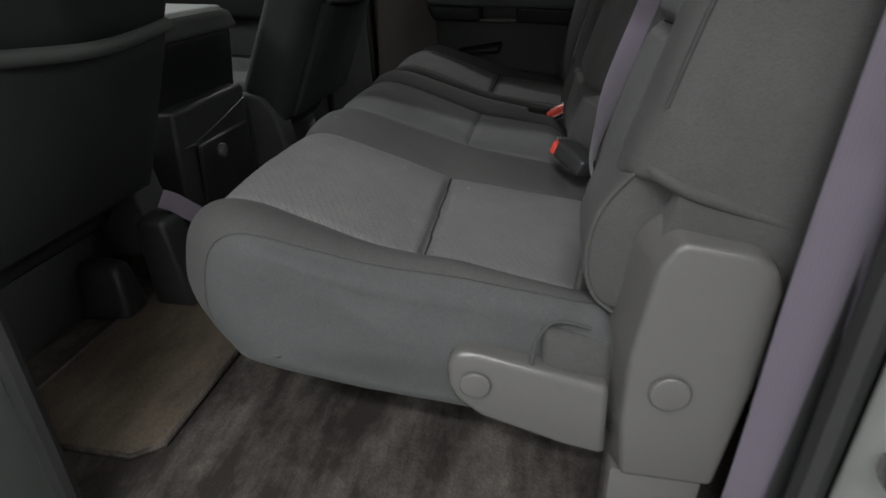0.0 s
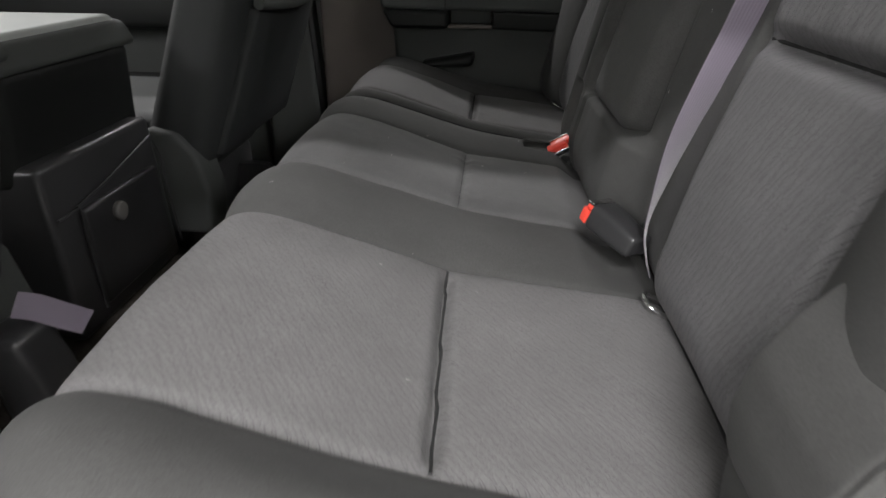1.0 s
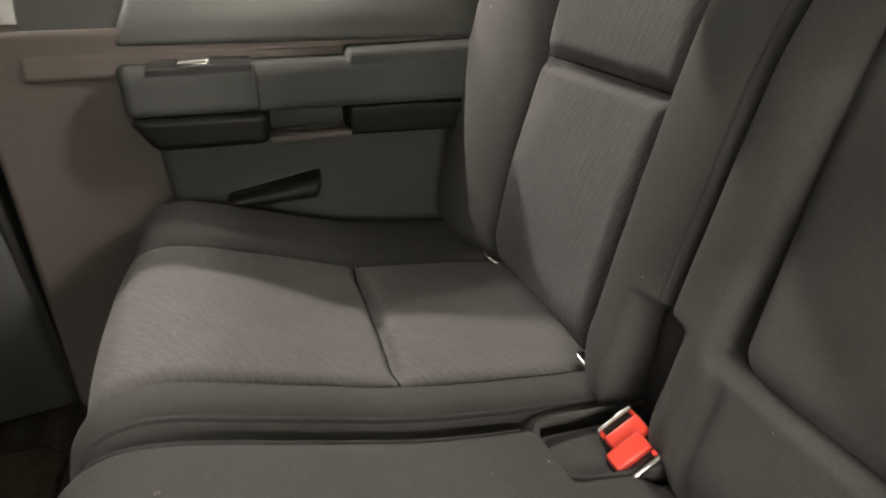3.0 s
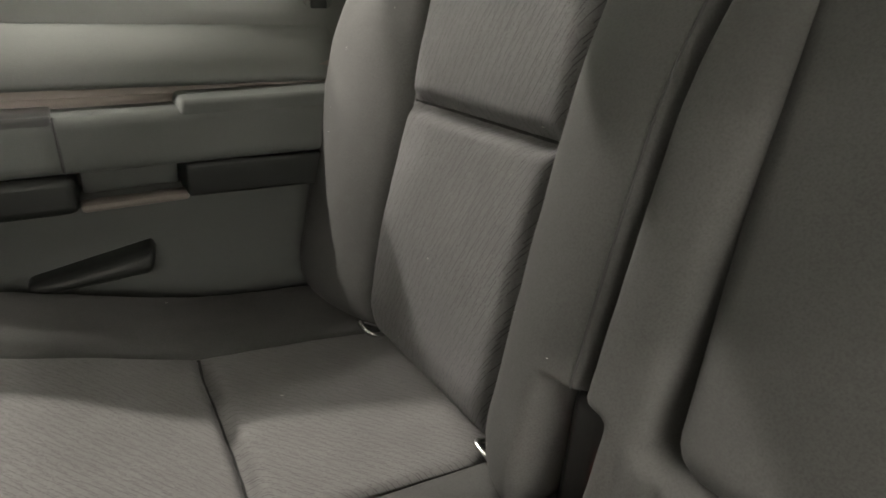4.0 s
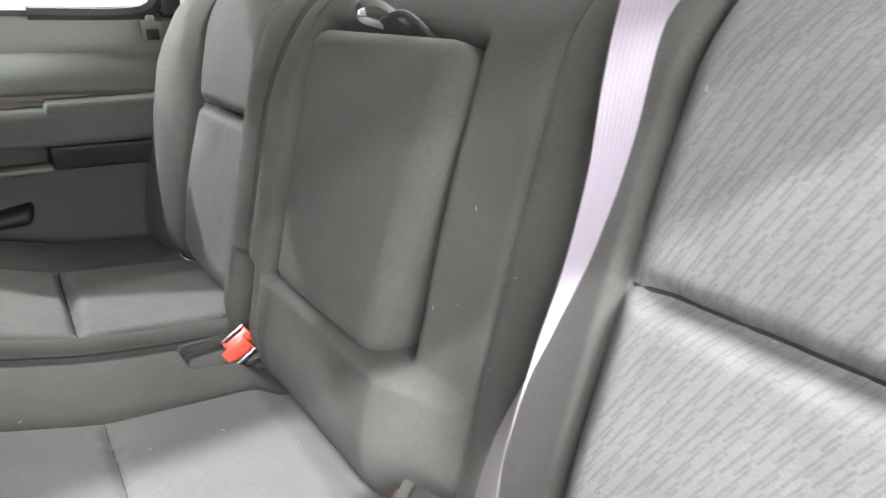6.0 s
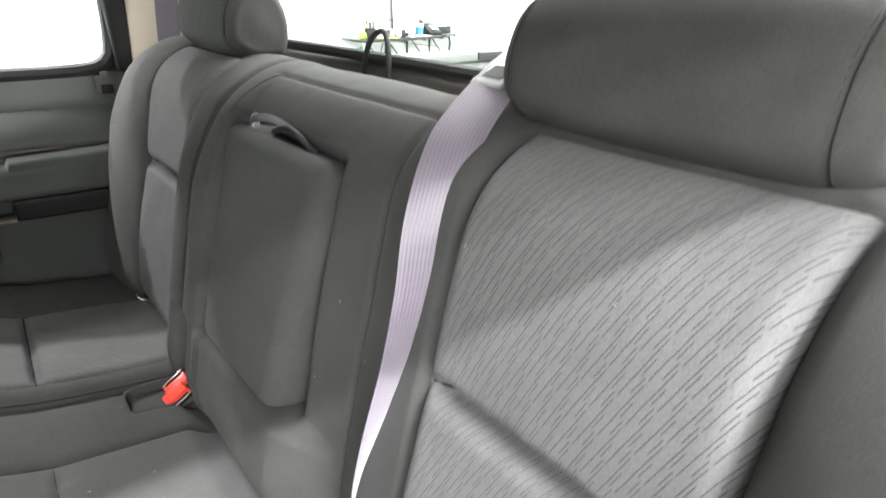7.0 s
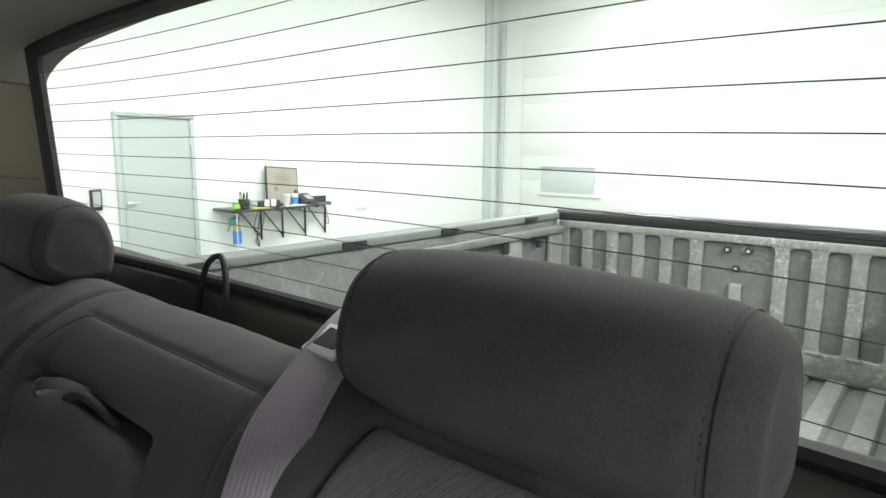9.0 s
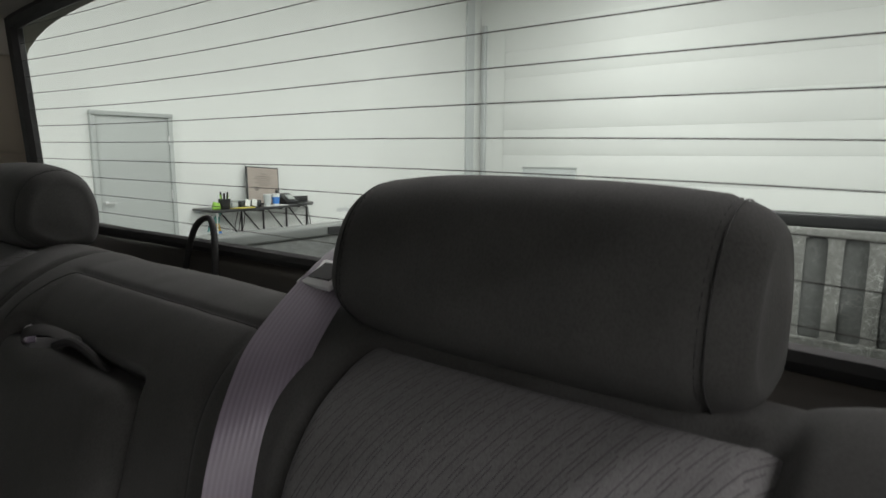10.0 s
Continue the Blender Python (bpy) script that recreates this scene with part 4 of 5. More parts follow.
# pillars between the front and rear doors
for s in (1, -1):
    pl = thing("pillar_2" if s > 0 else "pillar_3", "dark plastic pillar trim between front and rear doors", "pillar trim", kind="structure", at=(-0.065 if s > 0 else 0.0, 0, 0))
    part("pillar_lower", hexa([(-0.64, s * 0.765, FLOOR), (-0.475, s * 0.79, FLOOR), (-0.515, s * 0.80, 0.72), (-0.62, s * 0.78, 0.72)], [(-0.64, s * 0.93, FLOOR), (-0.475, s * 0.93, FLOOR), (-0.515, s * 0.92, 0.72), (-0.62, s * 0.92, 0.72)], 0.015, 3, 4), DOORP, pl)
    part("pillar_upper", hexa([(-0.62, s * 0.78, 0.72), (-0.515, s * 0.80, 0.72), (-0.52, s * 0.74, 1.22), (-0.60, s * 0.73, 1.22)], [(-0.62, s * 0.92, 0.72), (-0.515, s * 0.92, 0.72), (-0.52, s * 0.86, 1.22), (-0.60, s * 0.86, 1.22)], 0.012, 3, 4), PILLAR, pl)
    part("door_seal", tube([(-0.478, s * 0.81, FLOOR), (-0.49, s * 0.812, 0.4), (-0.512, s * 0.81, 0.72), (-0.515, s * 0.77, 1.2)], 0.013, 8, 20), RUBBER, pl)
    fd = thing("front_door", "front cab door with dark plastic trim", "truck door")
    part("door_panel", span(-1.9, -0.715 if s > 0 else -0.645, s * 0.79, s * 0.92, FLOOR, 0.76, 0.012), DOORP, fd)
    part("door_armrest", span(-1.5, -0.8, s * 0.71, s * 0.79, 0.5, 0.62, 0.02, 3), DOORD, fd)

# near door opening: the body edge behind it
jb = thing("door_jamb", "silver grey body edge of the open rear doorway", "door jamb", kind="structure")
part("jamb_panel", hexa([(0.300, -0.82, -0.2), (0.325, -0.93, -0.2), (0.325, -0.93, 1.2), (0.300, -0.82, 1.2)], [(0.50, -0.80, -0.2), (0.50, -0.93, -0.2), (0.50, -0.93, 1.2), (0.50, -0.80, 1.2)], 0.012, 3, 4), BODY, jb)
part("jamb_seal", tube([(0.292, -0.812, -0.05), (0.292, -0.812, 0.4), (0.290, -0.808, 0.8), (0.28, -0.79, 1.18)], 0.014, 8, 24), RUBBER, jb)
part("striker", cyl((0.325, -0.875, 0.40), (0.30, -0.88, 0.40), 0.016, 16, 0.004), CHROME, jb)
structure("near_pillar_trim", hexa([(0.265, -0.785, FLOOR), (0.31, -0.79, FLOOR), (0.325, -0.79, 0.70), (0.285, -0.785, 0.70)], [(0.45, -0.76, FLOOR), (0.45, -0.80, FLOOR), (0.45, -0.80, 0.70), (0.45, -0.76, 0.70)], 0.01, 2, 3), BLACKP, "black lower trim behind the seat belt", "trim", True)
structure("near_corner_trim", hexa([(0.415, -0.70, 0.70), (0.265, -0.80, 0.70), (0.235, -0.76, 1.145), (0.40, -0.68, 1.12)], [(0.425, -0.74, 0.70), (0.265, -0.90, 0.70), (0.235, -0.90, 1.145), (0.41, -0.73, 1.12)], 0.008, 3, 4), PILLAR, "beige plastic corner trim by the rear window", "trim", True)

# dash and windscreen end, behind the front seats
structure("dashboard", prism([(-2.05, FLOOR), (-1.62, FLOOR), (-1.55, 0.55), (-1.65, 0.78), (-2.05, 0.72)], 1, -0.79, 0.79, 0.03, 3), DOORD, "dark dashboard ahead of the front seats", "dashboard", True)

# ---- rear bench ----
CUSHION = [(0.137, 0.352), (0.05, 0.364), (-0.02, 0.372), (-0.11, 0.388), (-0.22, 0.420), (-0.295, 0.441), (-0.333, 0.440), (-0.356, 0.421), (-0.367, 0.385), (-0.369, 0.34), (-0.352, 0.302), (-0.31, 0.280), (-0.1, 0.262), (0.08, 0.25), (0.148, 0.275), (0.153, 0.322)]
BACK = [(0.168, 0.335), (0.130, 0.360), (0.121, 0.398), (0.129, 0.44), (0.145, 0.52), (0.168, 0.62), (0.194, 0.72), (0.218, 0.785), (0.262, 0.826), (0.318, 0.839), (0.360, 0.824), (0.38, 0.785), (0.365, 0.65), (0.335, 0.45), (0.30, 0.345), (0.22, 0.315)]
SEAM_C, FRONT_C = 0.238, 0.585
SEAM_B, TOP_B = 0.312, 0.556
SHEAR = -0.03


def fade(v, a, b):
    """0 below a, 1 above b, smooth between."""
    t = min(1, max(0, (v - a) / (b - a)))
    return t * t * (3 - 2 * t)


def wrinkle(u, y, k=1.0):
    return k * (0.0016 * noise.noise((u * 9, y * 9, 1.3)) + 0.0007 * noise.noise((u * 30, y * 30, 4.1)))


def gather(d, y):
    """Small puckers of the cloth along a cross seam."""
    return 0.0026 * math.exp(-(abs(d) / 0.022) ** 2) * noise.noise((y * 85, d * 12, 2.7))


def seam_c(y):
    """The cushion's cross seam, drawn back a little towards the doorway."""
    return SEAM_C - 0.008 * fade(-y, 0.32, 0.60)


def cushion_shape(panels, bands, well=None):
    def shape(u, y):
        d = wrinkle(u, y)
        top = 1 - fade(u, 0.56, 0.64)
        if well is not None:       # the doorway edge stands up towards the back
            d += 0.044 * (1 - fade(u, 0.12, 0.52)) * fade(-y, 0.615, 0.69) * fade(u, -0.01, 0.03)
        for a, b in panels:
            d += top * (groove(y - a, 0.0035, 0.005) + groove(y - b, 0.0035, 0.005))
            if a < y < b:
                edge = min(1, (y - a) / 0.03) * min(1, (b - y) / 0.03)
                d += top * edge * (groove(u - seam_c(y), 0.005 if a < 0 < b else 0.015, 0.007) + gather(u - seam_c(y), y))
                d += top * hump(y, a, b, 0.006) + top * hump(u, 0.0, SEAM_C, 0.004) + top * hump(u, SEAM_C, 0.60, 0.006)
        for a, b, h in bands:
            d += hump(y, a, b, h) * top * (0.4 + 0.6 * fade(u, 0.02, 0.2))
        if well is not None:
            d -= 0.018 * (1 - fade(u, 0.040, 0.085)) * fade(y, -0.32, -0.22) * top
            d -= 0.040 * fade(y, well, well + 0.012) * (1 - fade(u, 0.125, 0.140)) * top
        return d
    return shape


def round_corner(x, y):
    """The plan's round front corner at the doorway end."""
    q = min(1, max(0, (-0.715 + 0.14 - y) / 0.14))
    return 0.100 * (1 - math.sqrt(1 - q * q)) * fade(-x, 0.10, 0.36)


def cushion_region(panels, kinds):
    def region(u, y):
        for (a, b), k in zip(panels, kinds):
            if a < y < b and 0.0 < u < FRONT_C:
                return k + ("_rear" if u < SEAM_C else "_front")
        return "side" if y < -0.696 else "cover"
    return region


def back_shape(panels, bands, middle=None, notch=None):
    def shape(u, y):
        d = wrinkle(u, y)
        face = 1 - fade(u, 0.585, 0.66) if u < 0.9 else 0.0
        low = fade(u, 0.0, 0.05)
        for a, b in panels:
            cut = 1 - fade(u, TOP_B - 0.01, TOP_B + 0.02)
            d += face * low * cut * (groove(y - a, 0.009, 0.006) + groove(y - b, 0.009, 0.006))
            if a - 0.01 < y < b + 0.01:
                edge = min(1, max(0, (y - a) / 0.025)) * min(1, max(0, (b - y) / 0.025))
                d += face * edge * (groove(u - SEAM_B, 0.024, 0.009) + groove(u - TOP_B, 0.010, 0.006) + gather(u - SEAM_B, y))
                d += face * (hump(u, 0.0, SEAM_B, 0.010) + hump(u, SEAM_B, TOP_B, 0.008)) * min(1, edge * 1.5)
        for a, b, h in bands:
            d += hump(y, a, b, h) * face * (0.35 + 0.65 * low) * (1 - (0.6 if h > 0.05 else 0.92) * fade(u, 0.34, 0.54))
        if notch is not None:
            edge, side = notch
            d -= 0.060 * fade((y - edge) * side, 0.0, 0.016) * (1 - fade(u, 0.146, 0.160)) * face
        if middle:
            a, b = middle
            inside = fade(y, a - 0.012, a + 0.006) * (1 - fade(y, b - 0.006, b + 0.012))
            d += -0.035 * inside * fade(u, 0.15, 0.17) * (1 - fade(u, 0.455, 0.47)) * face
            d += 0.032 * fade(y, a - 0.10, a + 0.010) * (1 - fade(y, b - 0.02, b + 0.02)) * (1 - fade(u, 0.14, 0.165)) * face
            d += groove(u - 0.155, 0.008, 0.006) * inside
            d += groove(y + 0.19, 0.004, 0.004) * face * fade(u, 0.05, 0.1)
            d += groove(u - 0.537, 0.003, 0.004) * fade(y, -0.195, -0.19) * (1 - fade(y, 0.15, 0.17))
        return d
    return shape


def back_region(panels):
    def region(u, y):
        for a, b in panels:
            if a < y < b and -0.03 < u < TOP_B:
                return "insert_lower" if u < SEAM_B else "insert_upper"
        return "cover"
    return region


def build_pad(pad, region, names, parent):
    made = {}
    for key, bm in pad.pieces(region).items():
        name, mat, label = names[key]
        made[key] = pad_part(name, bm, mat, parent, label)
    return made


def seam_line(pad, u, a, b, parent, r=0.0022):
    """The dark thread line at the bottom of a cross seam."""
    return part("cross_seam", tube([pad.at(u(y) if callable(u) else u, y, -0.0003) for y in np.linspace(a + 0.004, b - 0.004, 24)], r, 6), SEAM, parent)


def piping(pad, us, y, parent, lift=0.0, r=0.0022, name="piping"):
    return part(name, tube([pad.at(u, y, lift) for u in us], r, 6), PIPING, parent)


CUSHION_NAMES = {"side": ("cushion_side", SIDECLOTH, "lighter grey cloth side of the cushion"), "cover": ("cushion_cover", CLOTH, ""), "panel_rear": ("cushion_insert", WEAVE_SEAT, "lighter grey woven seat panel"), "panel_front": ("cushion_insert", WEAVE_SEAT, "lighter grey woven seat panel"),
                 "mid_rear": ("middle_insert", WEAVE_PLAIN, "plain grey middle seat panel"), "mid_front": ("middle_insert", WEAVE_PLAIN, "plain grey middle seat panel")}
BACK_NAMES = {"cover": ("backrest_cover", CLOTH, ""), "insert_lower": ("backrest_insert", WEAVE, "lighter grey dashed weave panel"), "insert_upper": ("backrest_insert", WEAVE, "lighter grey dashed weave panel")}

def hinge_room(x, y, z):
    """The backrest's lower end is drawn in above the hinge."""
    if y > -0.655:
        return y
    k = fade(x, 0.050, 0.085) * (1 - fade(z, 0.525, 0.550))
    return y + (-0.655 - y) * 0.9 * k


# wide part of the bench
wide = thing("rear_bench_wide", "charcoal cloth wide section of the split rear bench", "seat", "rear bench sections")
panels = [(-0.600, -0.305), (-0.135, 0.115)]
bands = [(-0.70, -0.600, 0.020), (-0.305, -0.135, 0.017), (0.115, 0.25, 0.016)]
cush = Pad(CUSHION, -0.715, 0.250, cushion_shape(panels, bands, 0.168), (0.022, 0.022), dome=0.010, start=-0.002, bend=round_corner, marks=(-0.600, -0.305, -0.135, 0.115))
build_pad(cush, cushion_region(panels, ("panel", "mid")), CUSHION_NAMES, wide)
piping(cush, np.linspace(0.03, 0.60, 60), -0.696, wide, 0.0, 0.0007, "edge_stitch")
piping(cush, np.linspace(0.15, 0.60, 60), 0.240, wide, 0.001)
for a, b in panels:
    seam_line(cush, seam_c, a, b, wide, 0.0009 if a < 0 < b else 0.0022)

bpanels = [(-0.545, -0.295)]
bbands = [(-0.80, -0.545, 0.054), (-0.295, -0.095, -0.007), (0.145, 0.255, 0.036)]
back = Pad(BACK, -0.725, 0.2165, back_shape(bpanels, bbands, (-0.098, 0.16), (0.188, 1)), (0.035, 0.014), start=-0.019, shear=SHEAR, tuck=hinge_room, marks=(-0.545, -0.295))
build_pad(back, back_region(bpanels), BACK_NAMES, wide)
seam_line(back, SEAM_B, -0.545, -0.295, wide)
piping(back, np.linspace(0.27, 0.55, 40), -0.71, wide, 0.001)
piping(back, np.linspace(0.06, 0.50, 50), -0.19, wide, 0.0, 0.0013, "stitch_line")

# folded armrest in the middle of the wide backrest
armrest = part("centre_armrest", hexa([(0.103, 0.150, 0.486), (0.110, -0.072, 0.486), (0.197, -0.102, 0.780), (0.192, 0.186, 0.777)],
                                      [(0.178, 0.150, 0.464), (0.181, -0.080, 0.466), (0.256, -0.110, 0.756), (0.252, 0.186, 0.753)], 0.023, 6, 12, 0.010), CLOTH, wide, "folded armrest in charcoal cloth")
tab_pts = [(0.222, 0.018, 0.782), (0.197, 0.030, 0.800), (0.180, 0.042, 0.800), (0.184, 0.052, 0.788), (0.212, 0.054, 0.780)]
part("pull_tab", strap(tab_pts, [(0.3, 0.6, 0.5)] * 5, 0.012, 0.002, 20, 4), TABCLOTH, armrest, "dark cloth pull loop")
part("tab_label", strap([(0.190, 0.0485, 0.7925), (0.183, 0.0505, 0.793), (0.181, 0.047, 0.7985), (0.184, 0.041, 0.8015)], [(0.3, 0.6, 0.5)] * 4, 0.0125, 0.0032, 12, 4), BELT_SHADED, armrest, "lilac grey tab on the loop")
part("pull_cord", tube([(0.20, 0.032, 0.785), (0.207, 0.0, 0.792), (0.222, -0.03, 0.768)], 0.004, 8, 12), RUBBER, armrest)
# stitched patch over the armrest
for name, us, ys in (("upper_stitch", [0.537] * 60, np.linspace(0.15, -0.19, 60)), ("side_stitch", np.linspace(0.46, 0.537, 20), 0.178 - 0.028 * np.linspace(0, 1, 20) ** 2)):
    part(name, tube([back.at(u, y, 0.0004) for u, y in zip(us, ys)], 0.0006, 6), PIPING, wide)


def add_stitch(bm, a, b, r):
    """One short thread, pointed at both ends."""
    d = (b - a).normalized()
    side = d.orthogonal().normalized()
    up = d.cross(side)
    m = (a + b) / 2
    ring = [bm.verts.new(m + r * (math.cos(k * math.tau / 5) * side + math.sin(k * math.tau / 5) * up)) for k in range(5)]
    ends = bm.verts.new(a), bm.verts.new(b)
    for k in range(5):
        bm.faces.new((ends[0], ring[(k + 1) % 5], ring[k]))
        bm.faces.new((ends[1], ring[k], ring[(k + 1) % 5]))


def headrest(parent, y0, y1, dx):
    outline = [(0.318 + dx, 0.825), (0.290 + dx, 0.840), (0.276 + dx, 0.864), (0.282 + dx, 0.906), (0.306 + dx, 0.938), (0.345 + dx, 0.947), (0.380 + dx, 0.926), (0.394 + dx, 0.880), (0.386 + dx, 0.834), (0.352 + dx, 0.823)]
    seams = (y0 + 0.013, y1 - 0.013)

    def shape(u, y):
        mid = (y - y0) / (y1 - y0)
        d = wrinkle(u, y) - 0.010 * abs(2 * mid - 1) ** 3
        for s in seams:
            d += groove(y - s, 0.0022, 0.0018) + groove(y - s - 0.008 * (1 if s < (y0 + y1) / 2 else -1), 0.0016, 0.0016)
        return d

    pad = Pad(outline, y0, y1, shape, (0.027, 0.027), 110, 0.004, dome=0.005, core=0.105)
    h = pad_part("headrest", pad.pieces(lambda u, y: 0)[0], CLOTH, parent, "rounded charcoal cloth headrest")
    for y in (y0 + 0.08, y1 - 0.08):
        part("post", cyl((0.34 + dx, y, 0.77), (0.335 + dx, y, 0.85), 0.006, 12), CHROME, h)
    for s, sg in ((seams[0], 1), (seams[1], -1)):
        ring = [pad.at(u, s + sg * 0.005, -0.0002) for u in np.linspace(0, pad.u[-1], 60)]
        part("seam", tube(ring, 0.0005, 5), PIPING, h)
        stitches = bmesh.new()
        for u in np.arange(0.01, pad.u[-1] - 0.01, 0.0062):
            a, b = pad.at(u, s + sg * 0.009, -0.0001), pad.at(u + 0.004, s + sg * 0.009, -0.0001)
            add_stitch(stitches, Vector(a), Vector(b), 0.0006)
        part("stitching", stitches, PIPING, h)
    return h


headrest(wide, -0.530, -0.240, 0.012)

# lower side of the backrest beside the hinge, with its sewn edge and the lip above it
LOWER = [(0.128, 0.556), (0.108, 0.532), (0.094, 0.505), (0.088, 0.470), (0.091, 0.440), (0.102, 0.416), (0.120, 0.402)]
part("lower_side_panel", prism(LOWER + [(0.160, 0.425), (0.190, 0.47), (0.200, 0.530)], 1, -0.702, -0.60, 0.006, 4), CLOTH, wide)
part("side_piping", tube([(x + 0.004, -0.703, z) for x, z in LOWER], 0.0022, 8, 40), CLOTH, wide)
part("side_lip", tube([(0.150, -0.650, 0.560), (0.134, -0.690, 0.558), (0.142, -0.714, 0.553), (0.172, -0.724, 0.541), (0.235, -0.726, 0.524), (0.31, -0.722, 0.502)], 0.007, 12, 40), CLOTH, wide)

# grey hinge cover at the doorway end
def taper_plate(bm):
    """The plate's outer face stands back from its front and top edges."""
    for v in bm.verts:
        k = fade(-v.co.y, 0.665, 0.748)
        v.co.x += 0.027 * k * (1 - fade(v.co.x, 0.12, 0.20))
        v.co.z -= 0.016 * k * fade(v.co.z, 0.44, 0.50)
    return bm


cover = part("hinge_cover", taper_plate(prism([(0.124, 0.228), (0.244, 0.228), (0.256, 0.36), (0.258, 0.47), (0.250, 0.500), (0.228, 0.514), (0.152, 0.520), (0.137, 0.515), (0.123, 0.495), (0.112, 0.38), (0.114, 0.30)], 1, -0.748, -0.665, 0.015, 6)), PLASTIC, wide, "grey moulded hinge cover")
part("bolt_cap", cyl((0.182, -0.748, 0.345), (0.182, -0.7535, 0.345), 0.020, 28, 0.003), PLASTIC, cover)
armc = part("cushion_bracket_cover", prism([(-0.036, 0.315), (-0.037, 0.345), (-0.026, 0.361), (-0.008, 0.361), (0.128, 0.335), (0.134, 0.245), (0.09, 0.252), (0.0, 0.278), (-0.026, 0.297)], 1, -0.742, -0.668, 0.012, 5), PLASTIC, wide, "grey moulded bracket cover")
part("bolt_cap", cyl((-0.006, -0.742, 0.323), (-0.006, -0.7475, 0.323), 0.0165, 28, 0.003), PLASTIC, armc)
part("bracket_foot", prism([(0.145, FLOOR), (0.235, FLOOR), (0.240, 0.224), (0.142, 0.224)], 1, -0.735, -0.675, 0.006), PLASTIC, wide)
part("cushion_flap", hexa([(0.060, -0.730, 0.318), (0.130, -0.724, 0.330), (0.127, -0.716, 0.372), (0.056, -0.724, 0.390)], [(0.062, -0.69, 0.318), (0.130, -0.69, 0.330), (0.127, -0.69, 0.372), (0.056, -0.69, 0.390)], 0.008, 4, 5, 0.006), CLOTH, wide, "loose cloth flap beside the hinge")
part("flap_piping", tube([(0.058, -0.728, 0.312), (0.050, -0.734, 0.345), (0.053, -0.730, 0.378), (0.070, -0.722, 0.396), (0.105, -0.716, 0.388)], 0.002, 8, 24), CLOTH, wide)
part("latch_cover", hexa([(0.112, 0.245, 0.345), (0.112, 0.203, 0.345), (0.118, 0.206, 0.482), (0.118, 0.242, 0.482)], [(0.24, 0.25, 0.345), (0.24, 0.205, 0.345), (0.24, 0.209, 0.480), (0.24, 0.248, 0.480)], 0.012, 4, 4), SATIN, wide, "black plastic latch cover between the backs")
for y in (-0.40, 0.15):
    part("seat_leg", prism([(-0.05, FLOOR), (0.12, FLOOR), (0.10, 0.27), (-0.02, 0.27)], 1, y - 0.015, y + 0.015, 0.004), SATIN, wide)

# narrow part of the bench
narrow = thing("rear_bench_narrow", "charcoal cloth narrow section of the split rear bench", "seat", "rear bench sections")
npanels = [(0.318, 0.570)]
nbands = [(0.262, 0.318, 0.010), (0.570, 0.77, 0.002)]
ncush = Pad(CUSHION, 0.262, 0.770, cushion_shape(npanels, nbands), (0.03, 0.065), start=-0.002, marks=(0.318, 0.570))
build_pad(ncush, cushion_region(npanels, ("panel",)), CUSHION_NAMES, narrow)
piping(ncush, np.linspace(0.03, 0.60, 60), 0.272, narrow, 0.001)
nbpanels = [(0.330, 0.580)]
nbbands = [(0.185, 0.330, 0.038), (0.580, 0.82, 0.036)]
nback = Pad(BACK, 0.2205, 0.775, back_shape(nbpanels, nbbands, None, (0.258, -1)), (0.014, 0.05), start=-0.019, shear=SHEAR, marks=(0.330, 0.580))
build_pad(nback, back_region(nbpanels), BACK_NAMES, narrow)
seam_line(nback, SEAM_B, 0.330, 0.580, narrow)
seam_line(ncush, SEAM_C, 0.318, 0.570, narrow)
piping(nback, np.linspace(0.16, 0.50, 60), 0.228, narrow, 0.0005, 0.0014)
headrest(narrow, 0.329, 0.626, -0.026)
for y in (0.32, 0.70):
    part("seat_leg", prism([(-0.05, FLOOR), (0.12, FLOOR), (0.10, 0.27), (-0.02, 0.27)], 1, y - 0.015, y + 0.015, 0.004), SATIN, narrow)

# child seat anchors: bent bright wire in the crease
for y, lab in ((-0.326, "bright wire child seat anchor in the seat crease"), (0.317, "bright wire child seat anchor in the seat crease"), (0.566, "bright wire child seat anchor in the seat crease")):
    an = thing("child_seat_anchor", lab, "anchor", "seat anchors", at=(0.112 + SHEAR * y, y, 0.366))
    part("wire", tube([(0.02, -0.016, -0.012), (0.0, -0.016, 0.0), (-0.008, -0.010, 0.004), (-0.008, 0.010, 0.004), (0.0, 0.016, 0.0), (0.02, 0.016, -0.012)], 0.0032, 10, 24), CHROME, an)


